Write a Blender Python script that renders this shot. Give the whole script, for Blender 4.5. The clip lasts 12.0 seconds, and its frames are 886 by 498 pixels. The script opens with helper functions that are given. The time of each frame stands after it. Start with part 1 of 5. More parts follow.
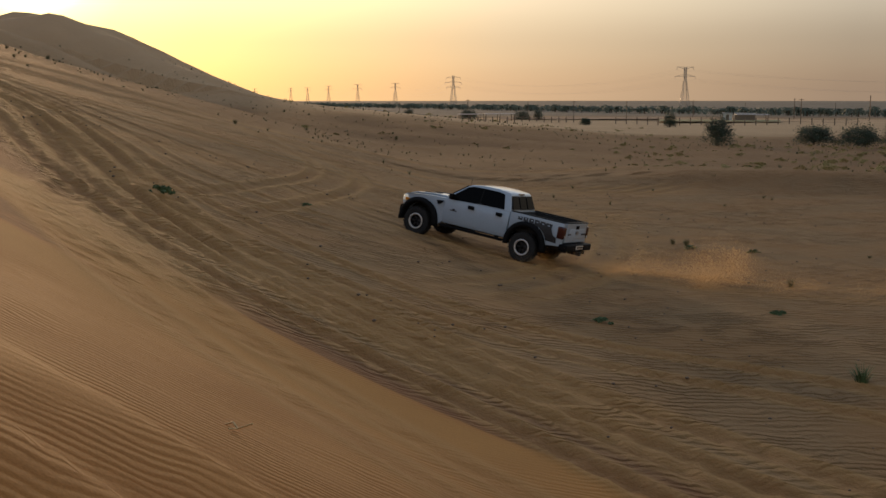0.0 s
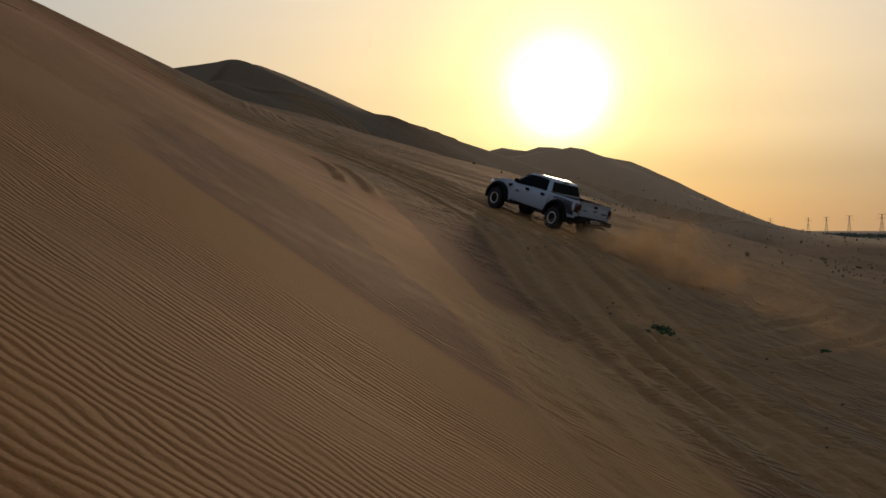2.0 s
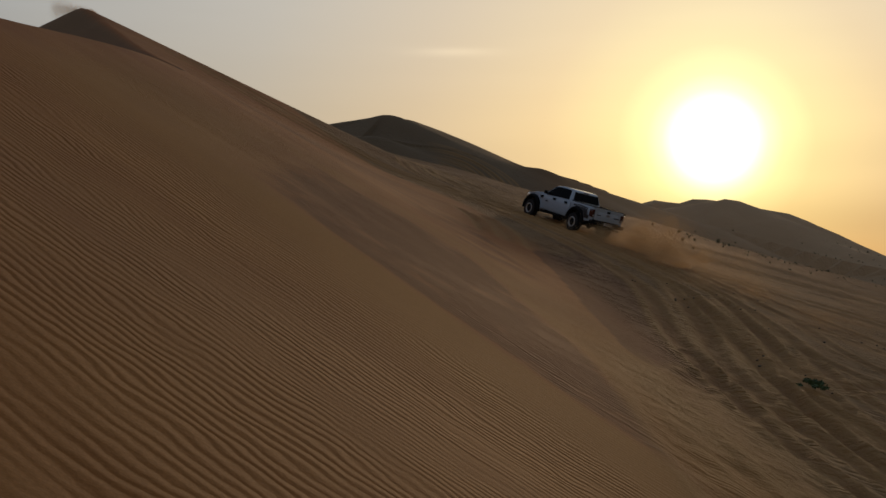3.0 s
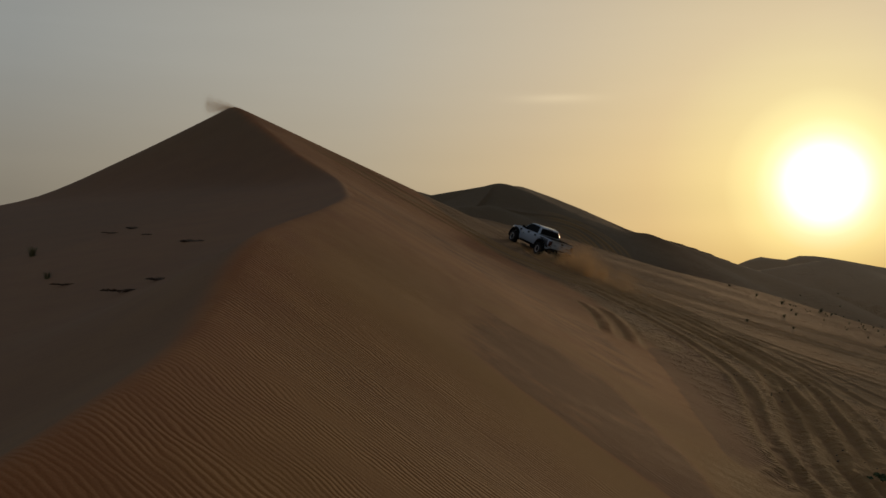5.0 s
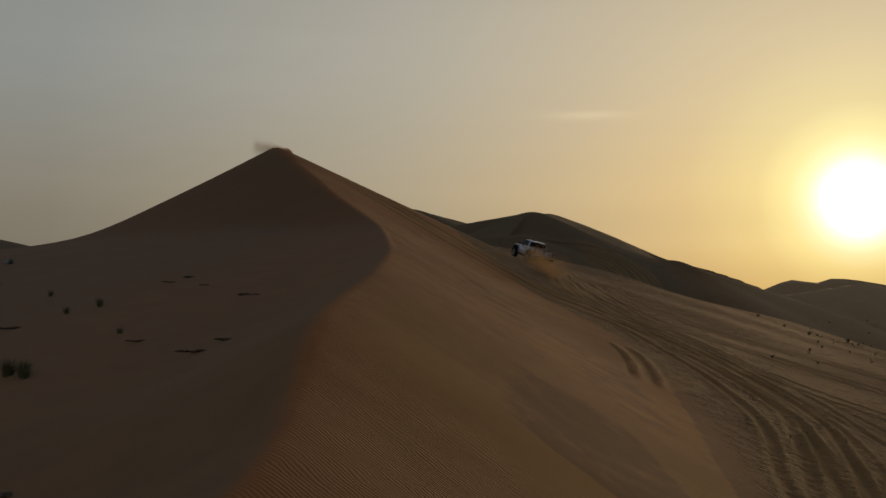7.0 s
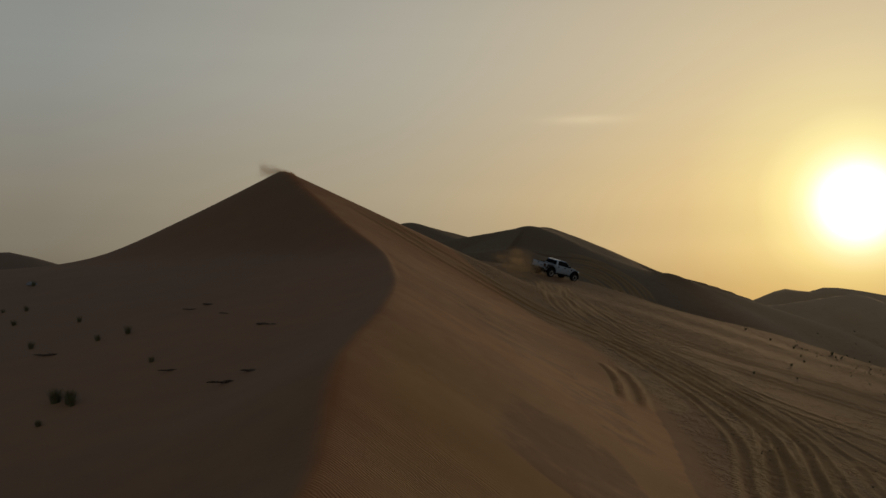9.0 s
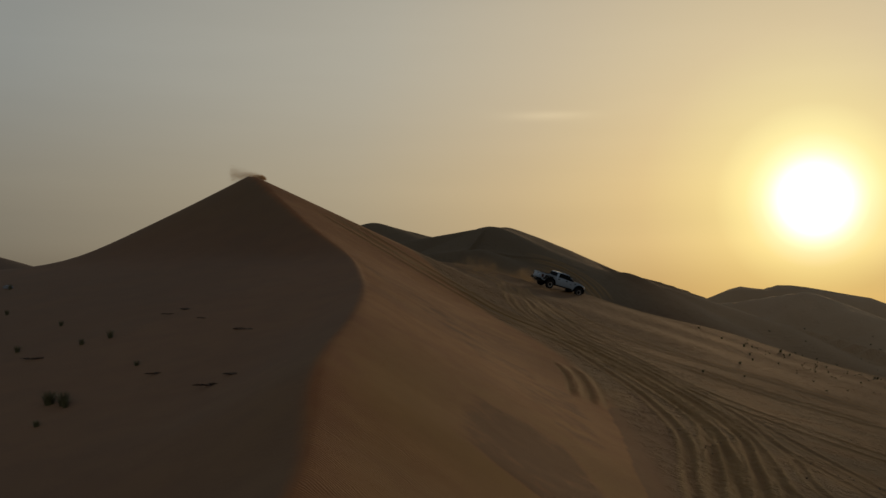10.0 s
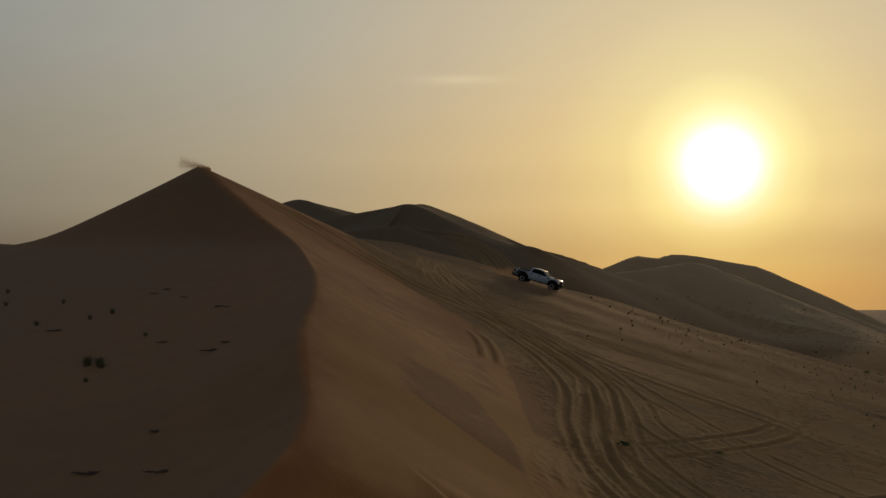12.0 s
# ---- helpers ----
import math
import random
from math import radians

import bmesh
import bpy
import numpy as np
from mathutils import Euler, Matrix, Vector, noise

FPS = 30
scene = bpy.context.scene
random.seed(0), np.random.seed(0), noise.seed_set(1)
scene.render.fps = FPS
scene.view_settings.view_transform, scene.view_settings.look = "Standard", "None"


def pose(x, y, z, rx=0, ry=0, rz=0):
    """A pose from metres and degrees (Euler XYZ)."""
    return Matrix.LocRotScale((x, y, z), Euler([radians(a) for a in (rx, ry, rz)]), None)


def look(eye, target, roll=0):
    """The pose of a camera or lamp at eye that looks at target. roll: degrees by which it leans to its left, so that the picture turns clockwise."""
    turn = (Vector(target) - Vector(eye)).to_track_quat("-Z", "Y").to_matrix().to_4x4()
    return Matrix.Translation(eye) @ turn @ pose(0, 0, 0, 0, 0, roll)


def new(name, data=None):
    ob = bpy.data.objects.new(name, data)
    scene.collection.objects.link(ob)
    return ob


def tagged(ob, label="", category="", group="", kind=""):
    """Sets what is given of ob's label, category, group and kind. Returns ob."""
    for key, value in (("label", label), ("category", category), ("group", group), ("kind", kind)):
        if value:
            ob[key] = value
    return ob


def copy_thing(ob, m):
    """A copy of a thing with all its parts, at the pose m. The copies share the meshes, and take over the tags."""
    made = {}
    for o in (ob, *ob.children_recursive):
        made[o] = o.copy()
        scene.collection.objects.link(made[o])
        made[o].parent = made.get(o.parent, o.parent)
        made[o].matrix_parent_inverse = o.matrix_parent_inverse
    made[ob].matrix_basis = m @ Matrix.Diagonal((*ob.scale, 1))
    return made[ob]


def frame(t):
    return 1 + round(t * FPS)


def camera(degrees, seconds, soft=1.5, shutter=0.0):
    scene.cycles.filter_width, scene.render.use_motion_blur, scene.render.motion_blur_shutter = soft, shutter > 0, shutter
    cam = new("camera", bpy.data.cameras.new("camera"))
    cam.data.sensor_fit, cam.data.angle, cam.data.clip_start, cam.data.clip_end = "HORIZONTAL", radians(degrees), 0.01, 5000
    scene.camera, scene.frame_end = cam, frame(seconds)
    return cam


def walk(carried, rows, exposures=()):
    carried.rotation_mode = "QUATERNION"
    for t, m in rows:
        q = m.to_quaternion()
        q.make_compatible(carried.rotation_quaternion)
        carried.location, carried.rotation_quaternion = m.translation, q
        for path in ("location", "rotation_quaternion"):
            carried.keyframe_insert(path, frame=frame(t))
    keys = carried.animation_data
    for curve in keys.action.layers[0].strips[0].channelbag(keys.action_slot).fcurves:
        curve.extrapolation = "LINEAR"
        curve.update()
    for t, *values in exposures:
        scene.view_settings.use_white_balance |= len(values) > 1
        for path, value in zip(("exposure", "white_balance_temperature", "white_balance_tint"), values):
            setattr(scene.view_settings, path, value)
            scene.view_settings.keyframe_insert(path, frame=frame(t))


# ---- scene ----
# ---- camera and its walk -------------------------------------------------
cam = camera(41.21, 12.0)
walk(cam, [
    (0, pose(0.23, 6.09, -2.22, 82.32, 0.04, -37.70)),
    (0.5, pose(0.10, 6.52, -2.21, 82.95, -0.08, -30.47)),
    (1, pose(0.49, 7.32, -2.24, 84.61, 0.26, -24.59)),
    (1.5, pose(1.02, 7.68, -2.27, 86.37, 0.07, -18.75)),
    (2, pose(1.73, 8.74, -2.17, 88.60, 0.04, -13.18)),
    (2.5, pose(2.15, 9.31, -2.19, 90.07, -0.15, -7.86)),
    (3, pose(1.96, 8.72, -2.27, 91.19, -0.12, -5.81)),
    (3.5, pose(1.49, 7.04, -2.00, 92.27, -0.20, -4.99)),
    (3.7, pose(1.27, 6.29, -1.79, 92.51, -0.33, -4.42)),
    (5.3, pose(0.08, 0.45, -0.13, 93.57, -0.19, -0.26)),
    (5.5, pose(0.00, 0.00, 0.00, 93.66, -0.23, 0.00)),
    (6, pose(-0.01, -0.85, 0.30, 93.91, -0.21, 0.54)),
    (6.5, pose(-0.03, -1.36, 0.57, 94.15, -0.16, 0.81)),
    (7, pose(-0.05, -1.98, 0.79, 94.27, -0.13, 0.75)),
    (9, pose(-0.08, -6.41, 1.68, 94.49, 0.00, 0.69)),
    (9.5, pose(-0.15, -7.94, 1.84, 94.47, 0.09, 0.02)),
    (10, pose(-0.24, -9.90, 2.02, 94.28, 0.16, -1.16)),
    (10.5, pose(-0.43, -12.52, 2.23, 94.00, 0.16, -2.20)),
    (11, pose(-0.72, -15.99, 2.41, 93.56, 0.17, -3.24)),
    (11.5, pose(-1.23, -20.29, 2.57, 92.94, 0.32, -4.43)),
    (12, pose(-1.95, -25.51, 2.67, 92.51, 0.39, -5.42)),
], exposures=[(0, 1.32, 6650, 13), (0.6, 1.02, 6550, 11), (1, 0.85, 6350, 10), (2, 0.42, 6150, 14), (3, 0.18, 6350, 14), (5.5, -0.12, 6650, 10), (12, -0.17, 6750, 9)])

# ---- sky and sun ---------------------------------------------------------
SUN_AZ, SUN_EL = 18.8, 6.3      # degrees east of north (y), degrees above the horizon
SUN = Vector((math.sin(radians(SUN_AZ)) * math.cos(radians(SUN_EL)), math.cos(radians(SUN_AZ)) * math.cos(radians(SUN_EL)), math.sin(radians(SUN_EL))))


def make_sky():
    """Low sun in desert haze: a sky texture under a pale dust layer, with the wide aureole that dust makes round the sun."""
    world = bpy.data.worlds.new("sky")
    scene.world = world
    world.use_nodes = True
    nt = world.node_tree
    nt.nodes.clear()
    out, bg = nt.nodes.new("ShaderNodeOutputWorld"), nt.nodes.new("ShaderNodeBackground")
    sky = nt.nodes.new("ShaderNodeTexSky")
    sky.sky_type, sky.sun_disc = "NISHITA", False
    sky.sun_elevation, sky.sun_rotation = radians(SUN_EL), radians(SUN_AZ)
    sky.air_density, sky.dust_density, sky.ozone_density = 1.0, 1.0, 1.0
    co = nt.nodes.new("ShaderNodeTexCoord")
    dot = nt.nodes.new("ShaderNodeVectorMath")
    dot.operation, dot.inputs[1].default_value = "DOT_PRODUCT", SUN
    nt.links.new(co.outputs["Generated"], dot.inputs[0])
    ang = nt.nodes.new("ShaderNodeMath")
    ang.operation = "ARCCOSINE"
    nt.links.new(dot.outputs["Value"], ang.inputs[0])
    deg = nt.nodes.new("ShaderNodeMath")
    deg.operation, deg.inputs[1].default_value = "DIVIDE", radians(90)
    nt.links.new(ang.outputs[0], deg.inputs[0])
    halo = nt.nodes.new("ShaderNodeValToRGB")
    halo.color_ramp.interpolation = "LINEAR"
    stops = HALO
    while len(halo.color_ramp.elements) < len(stops):
        halo.color_ramp.elements.new(0.5)
    for e, (d, c) in zip(halo.color_ramp.elements, stops):
        e.position, e.color = d / 90, (*c, 1)
    nt.links.new(deg.outputs[0], halo.inputs[0])
    # height above the horizon: dust is densest low down
    sep = nt.nodes.new("ShaderNodeSeparateXYZ")
    nt.links.new(co.outputs["Generated"], sep.inputs[0])
    low = nt.nodes.new("ShaderNodeValToRGB")
    low.color_ramp.interpolation = "EASE"
    for e, (d, c) in zip(low.color_ramp.elements, LOW[:2]):
        e.position, e.color = d, (*c, 1)
    for d, c in LOW[2:]:
        low.color_ramp.elements.new(d).color = (*c, 1)
    nt.links.new(sep.outputs["Z"], low.inputs[0])
    # thin streaks of high cloud
    mp = nt.nodes.new("ShaderNodeMapping")
    mp.inputs["Scale"].default_value = (3.0, 3.0, 26.0)
    nt.links.new(co.outputs["Generated"], mp.inputs[0])
    no = nt.nodes.new("ShaderNodeTexNoise")
    no.inputs["Scale"].default_value, no.inputs["Detail"].default_value = 1.6, 6
    nt.links.new(mp.outputs[0], no.inputs[0])
    rg = nt.nodes.new("ShaderNodeMapRange")
    rg.inputs[1].default_value, rg.inputs[2].default_value, rg.inputs[3].default_value, rg.inputs[4].default_value = 0.4, 0.8, 0.99, 1.03
    nt.links.new(no.outputs[0], rg.inputs[0])
    sk = nt.nodes.new("ShaderNodeVectorMath")
    sk.operation, sk.inputs[1].default_value = "SCALE", (0, 0, 0)
    sk.inputs["Scale"].default_value = SKY_PART
    nt.links.new(sky.outputs[0], sk.inputs[0])
    a1, a2, m = nt.nodes.new("ShaderNodeVectorMath"), nt.nodes.new("ShaderNodeVectorMath"), nt.nodes.new("ShaderNodeVectorMath")
    nt.links.new(sk.outputs[0], a1.inputs[0]), nt.links.new(low.outputs[0], a1.inputs[1])
    m.operation = "SCALE"
    nt.links.new(a1.outputs[0], m.inputs[0]), nt.links.new(rg.outputs[0], m.inputs["Scale"])
    nt.links.new(m.outputs[0], a2.inputs[0]), nt.links.new(halo.outputs[0], a2.inputs[1])
    # one bright wisp of high cloud
    def dot_with(v):
        n = nt.nodes.new("ShaderNodeVectorMath")
        n.operation, n.inputs[1].default_value = "DOT_PRODUCT", v
        nt.links.new(co.outputs["Generated"], n.inputs[0])
        return n.outputs["Value"]

    def calc(op, a, b):
        n = nt.nodes.new("ShaderNodeMath")
        n.operation = op
        for i, v in enumerate((a, b)):
            if isinstance(v, (int, float)):
                n.inputs[i].default_value = v
            else:
                nt.links.new(v, n.inputs[i])
        return n.outputs[0]

    c = Vector((0.0957, 0.978, 0.182)).normalized()
    side = Vector((c.y, -c.x, 0)).normalized()
    up = side.cross(c)
    e = calc("ADD", calc("POWER", calc("ABSOLUTE", calc("DIVIDE", calc("ADD", dot_with(side), -0.012), 0.032), 0), 2), calc("POWER", calc("ABSOLUTE", calc("DIVIDE", calc("ADD", dot_with(up), calc("MULTIPLY", no.outputs[0], -0.006)), 0.0035), 0), 2))
    glow = calc("MULTIPLY", calc("EXPONENT", calc("MULTIPLY", e, -1), 0), calc("MULTIPLY", calc("GREATER_THAN", dot_with(c), 0), 0.09))
    tint = nt.nodes.new("ShaderNodeVectorMath")
    tint.operation, tint.inputs[0].default_value = "SCALE", (1.0, 0.86, 0.55)
    nt.links.new(glow, tint.inputs["Scale"])
    a3 = nt.nodes.new("ShaderNodeVectorMath")
    nt.links.new(a2.outputs[0], a3.inputs[0]), nt.links.new(tint.outputs[0], a3.inputs[1])
    # low down the dust swallows light, blue most of all
    veil = nt.nodes.new("ShaderNodeValToRGB")
    veil.color_ramp.interpolation = "EASE"
    for e_, (d, c_) in zip(veil.color_ramp.elements, VEIL[:2]):
        e_.position, e_.color = d, (*c_, 1)
    for d, c_ in VEIL[2:]:
        veil.color_ramp.elements.new(d).color = (*c_, 1)
    nt.links.new(sep.outputs["Z"], veil.inputs[0])
    through_dust = nt.nodes.new("ShaderNodeVectorMath")
    through_dust.operation = "MULTIPLY"
    nt.links.new(a3.outputs[0], through_dust.inputs[0]), nt.links.new(veil.outputs[0], through_dust.inputs[1])
    nt.links.new(through_dust.outputs[0], bg.inputs[0])
    bg.inputs[1].default_value = 1.0
    nt.links.new(bg.outputs[0], out.inputs[0])


# the aureole: degrees from the sun, colour; and the dust layer by height
HALO = ((0, (3.0, 3.0, 2.9)), (1.1, (2.0, 2.0, 1.8)), (1.7, (1.25, 1.22, 0.95)), (2.3, (0.82, 0.77, 0.43)), (3.2, (0.64, 0.58, 0.19)), (4.6, (0.48, 0.385, 0.11)), (8, (0.38, 0.265, 0.085)), (14, (0.29, 0.205, 0.09)), (22, (0.185, 0.15, 0.093)), (38, (0.04, 0.036, 0.028)), (60, (0.008, 0.007, 0.006)), (90, (0.0, 0.0, 0.0)))
LOW = ((0.0, (0.135, 0.108, 0.083)), (1.0, (0.07, 0.1, 0.155)), (0.1, (0.185, 0.163, 0.133)), (0.24, (0.231, 0.243, 0.239)), (0.45, (0.12, 0.14, 0.17)))
VEIL = ((0.0, (0.60, 0.575, 0.575)), (1.0, (1, 1, 1)), (0.035, (0.64, 0.635, 0.65)), (0.085, (0.875, 0.875, 0.885)), (0.13, (1, 1, 1)))
SKY_PART = 0.009
make_sky()
sun = new("sun", bpy.data.lights.new("sun", "SUN"))
sun.data.energy, sun.data.angle, sun.data.color = 1.15, radians(6), (1.0, 0.62, 0.32)
sun.matrix_world = look(SUN * 50, (0, 0, 0))
# ---- the lie of the land -------------------------------------------------
PLANE = (-0.1435, 0.2832, -0.0121, 0.0098, -0.006, -0.0541, 0.5997, -0.0449, 1.3622)
CREST_Y = (-60, -25, -8, 0, 6, 10, 13, 16, 19, 22, 25, 29, 34, 40, 47, 55, 64, 74, 84, 93, 103, 120, 150)
CREST_X = (-16, -12, -8.5, -6, -4.2, -3.1, -2.8, -2.75, -2.95, -3.15, -3.2, -3.1, -2.85, -2.75, -2.85, -3.4, -4.7, -8.2, -12, -15.1, -16.5, -16, -14)
CREST_Z = (-5, -4.6, -3.9, -3.2, -2.5, -1.7, -1.2, -0.75, -0.2, 0.5, 1.15, 1.75, 2.45, 3.25, 4.1, 5.2, 7.0, 9.97, 13.4, 16.07, 14.16, 11, 4)


def smooth(a, b, v):
    u = np.clip((v - a) / (b - a), 0, 1)
    return u * u * (3 - 2 * u)


def soft_max(a, b, k):
    return 0.5 * (a + b + np.sqrt((a - b) ** 2 + k * k))


def spline(y, ys, zs):
    """A curve through a few knots, with slopes taken from the neighbours."""
    ys, zs = np.array(ys, float), np.array(zs, float)
    m = np.gradient(zs, ys)
    i = np.clip(np.searchsorted(ys, y) - 1, 0, len(ys) - 2)
    h = ys[i + 1] - ys[i]
    u = np.clip((y - ys[i]) / h, 0, 1)
    return ((1 + 2 * u) * (1 - u) ** 2 * zs[i] + u * (1 - u) ** 2 * h * m[i]
            + u * u * (3 - 2 * u) * zs[i + 1] + u * u * (u - 1) * h * m[i + 1])


def ridge(x, y, knots, near, far, k=1.5):
    """A dune with a crest along a line of (x, y, z), sloping down on the side that faces south and on the other."""
    best = np.full(np.shape(x), -60.0)
    for (x0, y0, z0), (x1, y1, z1) in zip(knots, knots[1:]):
        dx, dy = x1 - x0, y1 - y0
        n = math.hypot(dx, dy)
        u = np.clip(((x - x0) * dx + (y - y0) * dy) / n ** 2, 0, 1)
        d = np.hypot(x - x0 - u * dx, y - y0 - u * dy)
        side = np.where((x - x0) * dy - (y - y0) * dx > 0, near, far)
        best = np.maximum(best, z0 + u * (z1 - z0) - side * (np.sqrt(d * d + k * k) - k))
    return best


DUNES = (
    (((-30, 160, 9), (-9.1, 153.3, 13.8), (9.9, 157.3, 17.6), (12.8, 167.7, 18.6), (20.3, 163.3, 14.2), (27, 165, 9.9), (43, 172, 6.2), (60.2, 178.1, 3), (77.7, 184.1, -1.4)), 0.46, 0.38),
    (((-6.1, 140.2, 11.9), (7.5, 143.1, 13.2), (17.4, 150.5, 10), (28.5, 154.4, 10.8), (47.8, 146.7, 3.3), (54, 151, 1.6)), 0.5, 0.3),
    (((50, 56, -8), (55.6, 52, -7.3), (58.6, 48, -7.2), (62, 43, -7.3), (66, 38, -8)), 0.3, 0.08),
    (((46.4, 150.1, -2), (59.9, 150.9, -2), (72, 151, -2.9), (88, 150, -4.6), (105, 146, -7), (130, 141, -9.5)), 0.1, 0.1),
    (((45, 222, 7.5), (56.1, 197.7, 8.2), (65, 188.2, 9.4), (68, 176, 6.0), (69.5, 165, 2.9), (69, 152, 0.4), (68, 141, -2.2)), 0.42, 0.42),
    (((60.7, 235.6, 10), (69.7, 241.6, 13), (77.3, 239.4, 9.3)), 0.45, 0.45),
    (((78, 272.1, 11.4), (89, 278.7, 15.4), (98, 281, 10)), 0.5, 0.5),
    (((78.2, 242.5, 13.3), (88.9, 243.3, 11.6), (97.3, 243.1, 10.1), (100.2, 217.6, 1.8), (103, 212, -0.5), (105, 207, -4)), 0.5, 0.45),
    (((-34, 180, 11), (-20, 172, 15.5), (-7.2, 171.2, 19.6), (3.3, 176.8, 17.4), (12, 186, 13.1)), 0.4, 0.4),
    (((-120, 190, 26), (-91.1, 197.6, 16.5), (-79, 199.7, 17.4), (-67.5, 202.9, 14.2), (-49.8, 210.2, 13.1), (-30, 215, 5)), 0.3, 0.3),
    (((62.5, 185.8, 8.1), (60.6, 179.3, 6.5), (54.9, 175, 4), (49.9, 170.9, 1.6), (46, 168, -1)), 0.55, 0.5),
)
WEST_TOP, LEE_EASE = 9.47, 0.039


def land(x, y):
    """The height of the sand at x, y, without the wheel ruts."""
    x, y = np.asarray(x, float), np.asarray(y, float)
    cx, cz = spline(y, CREST_Y, CREST_X), spline(y, CREST_Y, CREST_Z)
    d = x - cx
    u, w = -0.8 * x + 0.6 * y, 0.6 * x + 0.8 * y
    east = -8.0 + PLANE[0] + PLANE[1] * u + PLANE[2] * (w - 60) + PLANE[3] * u * (w - 60) / 100 + PLANE[4] * u * u / 100 + PLANE[5] * (w - 60) ** 2 / 100
    plain = spline(np.hypot(x, y), (-1, 60, 150, 300, 800, 1500, 6000), (-8, -8, -8.7, -10.6, -19, -24, -54))
    east = np.minimum(east, 10)
    # the slope has a brow, behind which it dips before the next dune
    brow = 0.39 * x + 0.92 * y - 118.0
    east = east - (2.8 * smooth(0, 13, brow) + 0.25 * np.maximum(brow - 13, 0)) * smooth(70, 45, x)
    fade = smooth(140, 260, np.hypot(x, y))
    east = soft_max(east * (1 - fade) - 80 * fade, plain, 1.0)
    west = -0.6 + 0.16 * (x + 13.8) + 0.22 * (y - 34.4)
    west = WEST_TOP - soft_max(WEST_TOP - west, 0, 3.0)
    west = soft_max(west, -7.5, 2.0)
    steep = PLANE[6] + PLANE[7] * smooth(30, 90, y) - 0.085 * smooth(60, 92, y)
    wind = soft_max(east, cz - steep * (np.sqrt(d * d + 0.09) - 0.3), PLANE[8] - 0.9 * smooth(55, 80, y))
    lee = soft_max(west, cz - (0.56 - LEE_EASE * smooth(60, 90, y)) * (np.sqrt(d * d + 0.01) - 0.1), 0.8 + 0.7 * smooth(2, 10, -d))
    side = smooth(-0.25, 0.25, d)
    z = wind * side + lee * (1 - side)
    for knots, near, far in DUNES:
        z = soft_max(z, ridge(x, y, knots, near, far), 0.9)
    return z
# ---- materials -----------------------------------------------------------
def material(name, colour, rough=0.6, metal=0.0, vary=0.12, scale=6.0, bump=0.0, bump_scale=40.0, coat=0.0, dirt=None, dirt_at=0.55):
    """A principled material with colour that varies at two scales, wear or dust patches and fine relief."""
    m = bpy.data.materials.new(name)
    m.use_nodes = True
    nt = m.node_tree
    p = nt.nodes["Principled BSDF"]
    p.inputs["Roughness"].default_value, p.inputs["Metallic"].default_value = rough, metal
    if coat:
        p.inputs["Coat Weight"].default_value, p.inputs["Coat Roughness"].default_value = coat, 0.06
    co = nt.nodes.new("ShaderNodeTexCoord")
    n1, n2 = nt.nodes.new("ShaderNodeTexNoise"), nt.nodes.new("ShaderNodeTexNoise")
    for n, s, d in ((n1, scale, 4), (n2, scale * 9, 3)):
        n.inputs["Scale"].default_value, n.inputs["Detail"].default_value = s, d
        nt.links.new(co.outputs["Object"], n.inputs["Vector"])
    add = nt.nodes.new("ShaderNodeMath")
    nt.links.new(n1.outputs[0], add.inputs[0]), nt.links.new(n2.outputs[0], add.inputs[1])
    rg = nt.nodes.new("ShaderNodeMapRange")
    rg.inputs[1].default_value, rg.inputs[2].default_value = 0.6, 1.4
    rg.inputs[3].default_value, rg.inputs[4].default_value = 1 - vary, 1 + vary
    nt.links.new(add.outputs[0], rg.inputs[0])
    mul = nt.nodes.new("ShaderNodeVectorMath")
    mul.operation, mul.inputs[0].default_value = "SCALE", colour
    nt.links.new(rg.outputs[0], mul.inputs["Scale"])
    col = mul.outputs[0]
    if dirt:
        mx, th = nt.nodes.new("ShaderNodeMix"), nt.nodes.new("ShaderNodeMapRange")
        mx.data_type = "RGBA"
        th.inputs[1].default_value, th.inputs[2].default_value = dirt_at, dirt_at + 0.2
        nt.links.new(n1.outputs[0], th.inputs[0])
        nt.links.new(th.outputs[0], mx.inputs[0]), nt.links.new(col, mx.inputs[6])
        mx.inputs[7].default_value = (*dirt, 1)
        col = mx.outputs[2]
    nt.links.new(col, p.inputs["Base Color"])
    if bump:
        nb, b = nt.nodes.new("ShaderNodeTexNoise"), nt.nodes.new("ShaderNodeBump")
        nb.inputs["Scale"].default_value, nb.inputs["Detail"].default_value = bump_scale, 4
        nt.links.new(co.outputs["Object"], nb.inputs["Vector"])
        b.inputs["Strength"].default_value, b.inputs["Distance"].default_value = bump, 0.02
        nt.links.new(nb.outputs[0], b.inputs["Height"]), nt.links.new(b.outputs[0], p.inputs["Normal"])
    return m


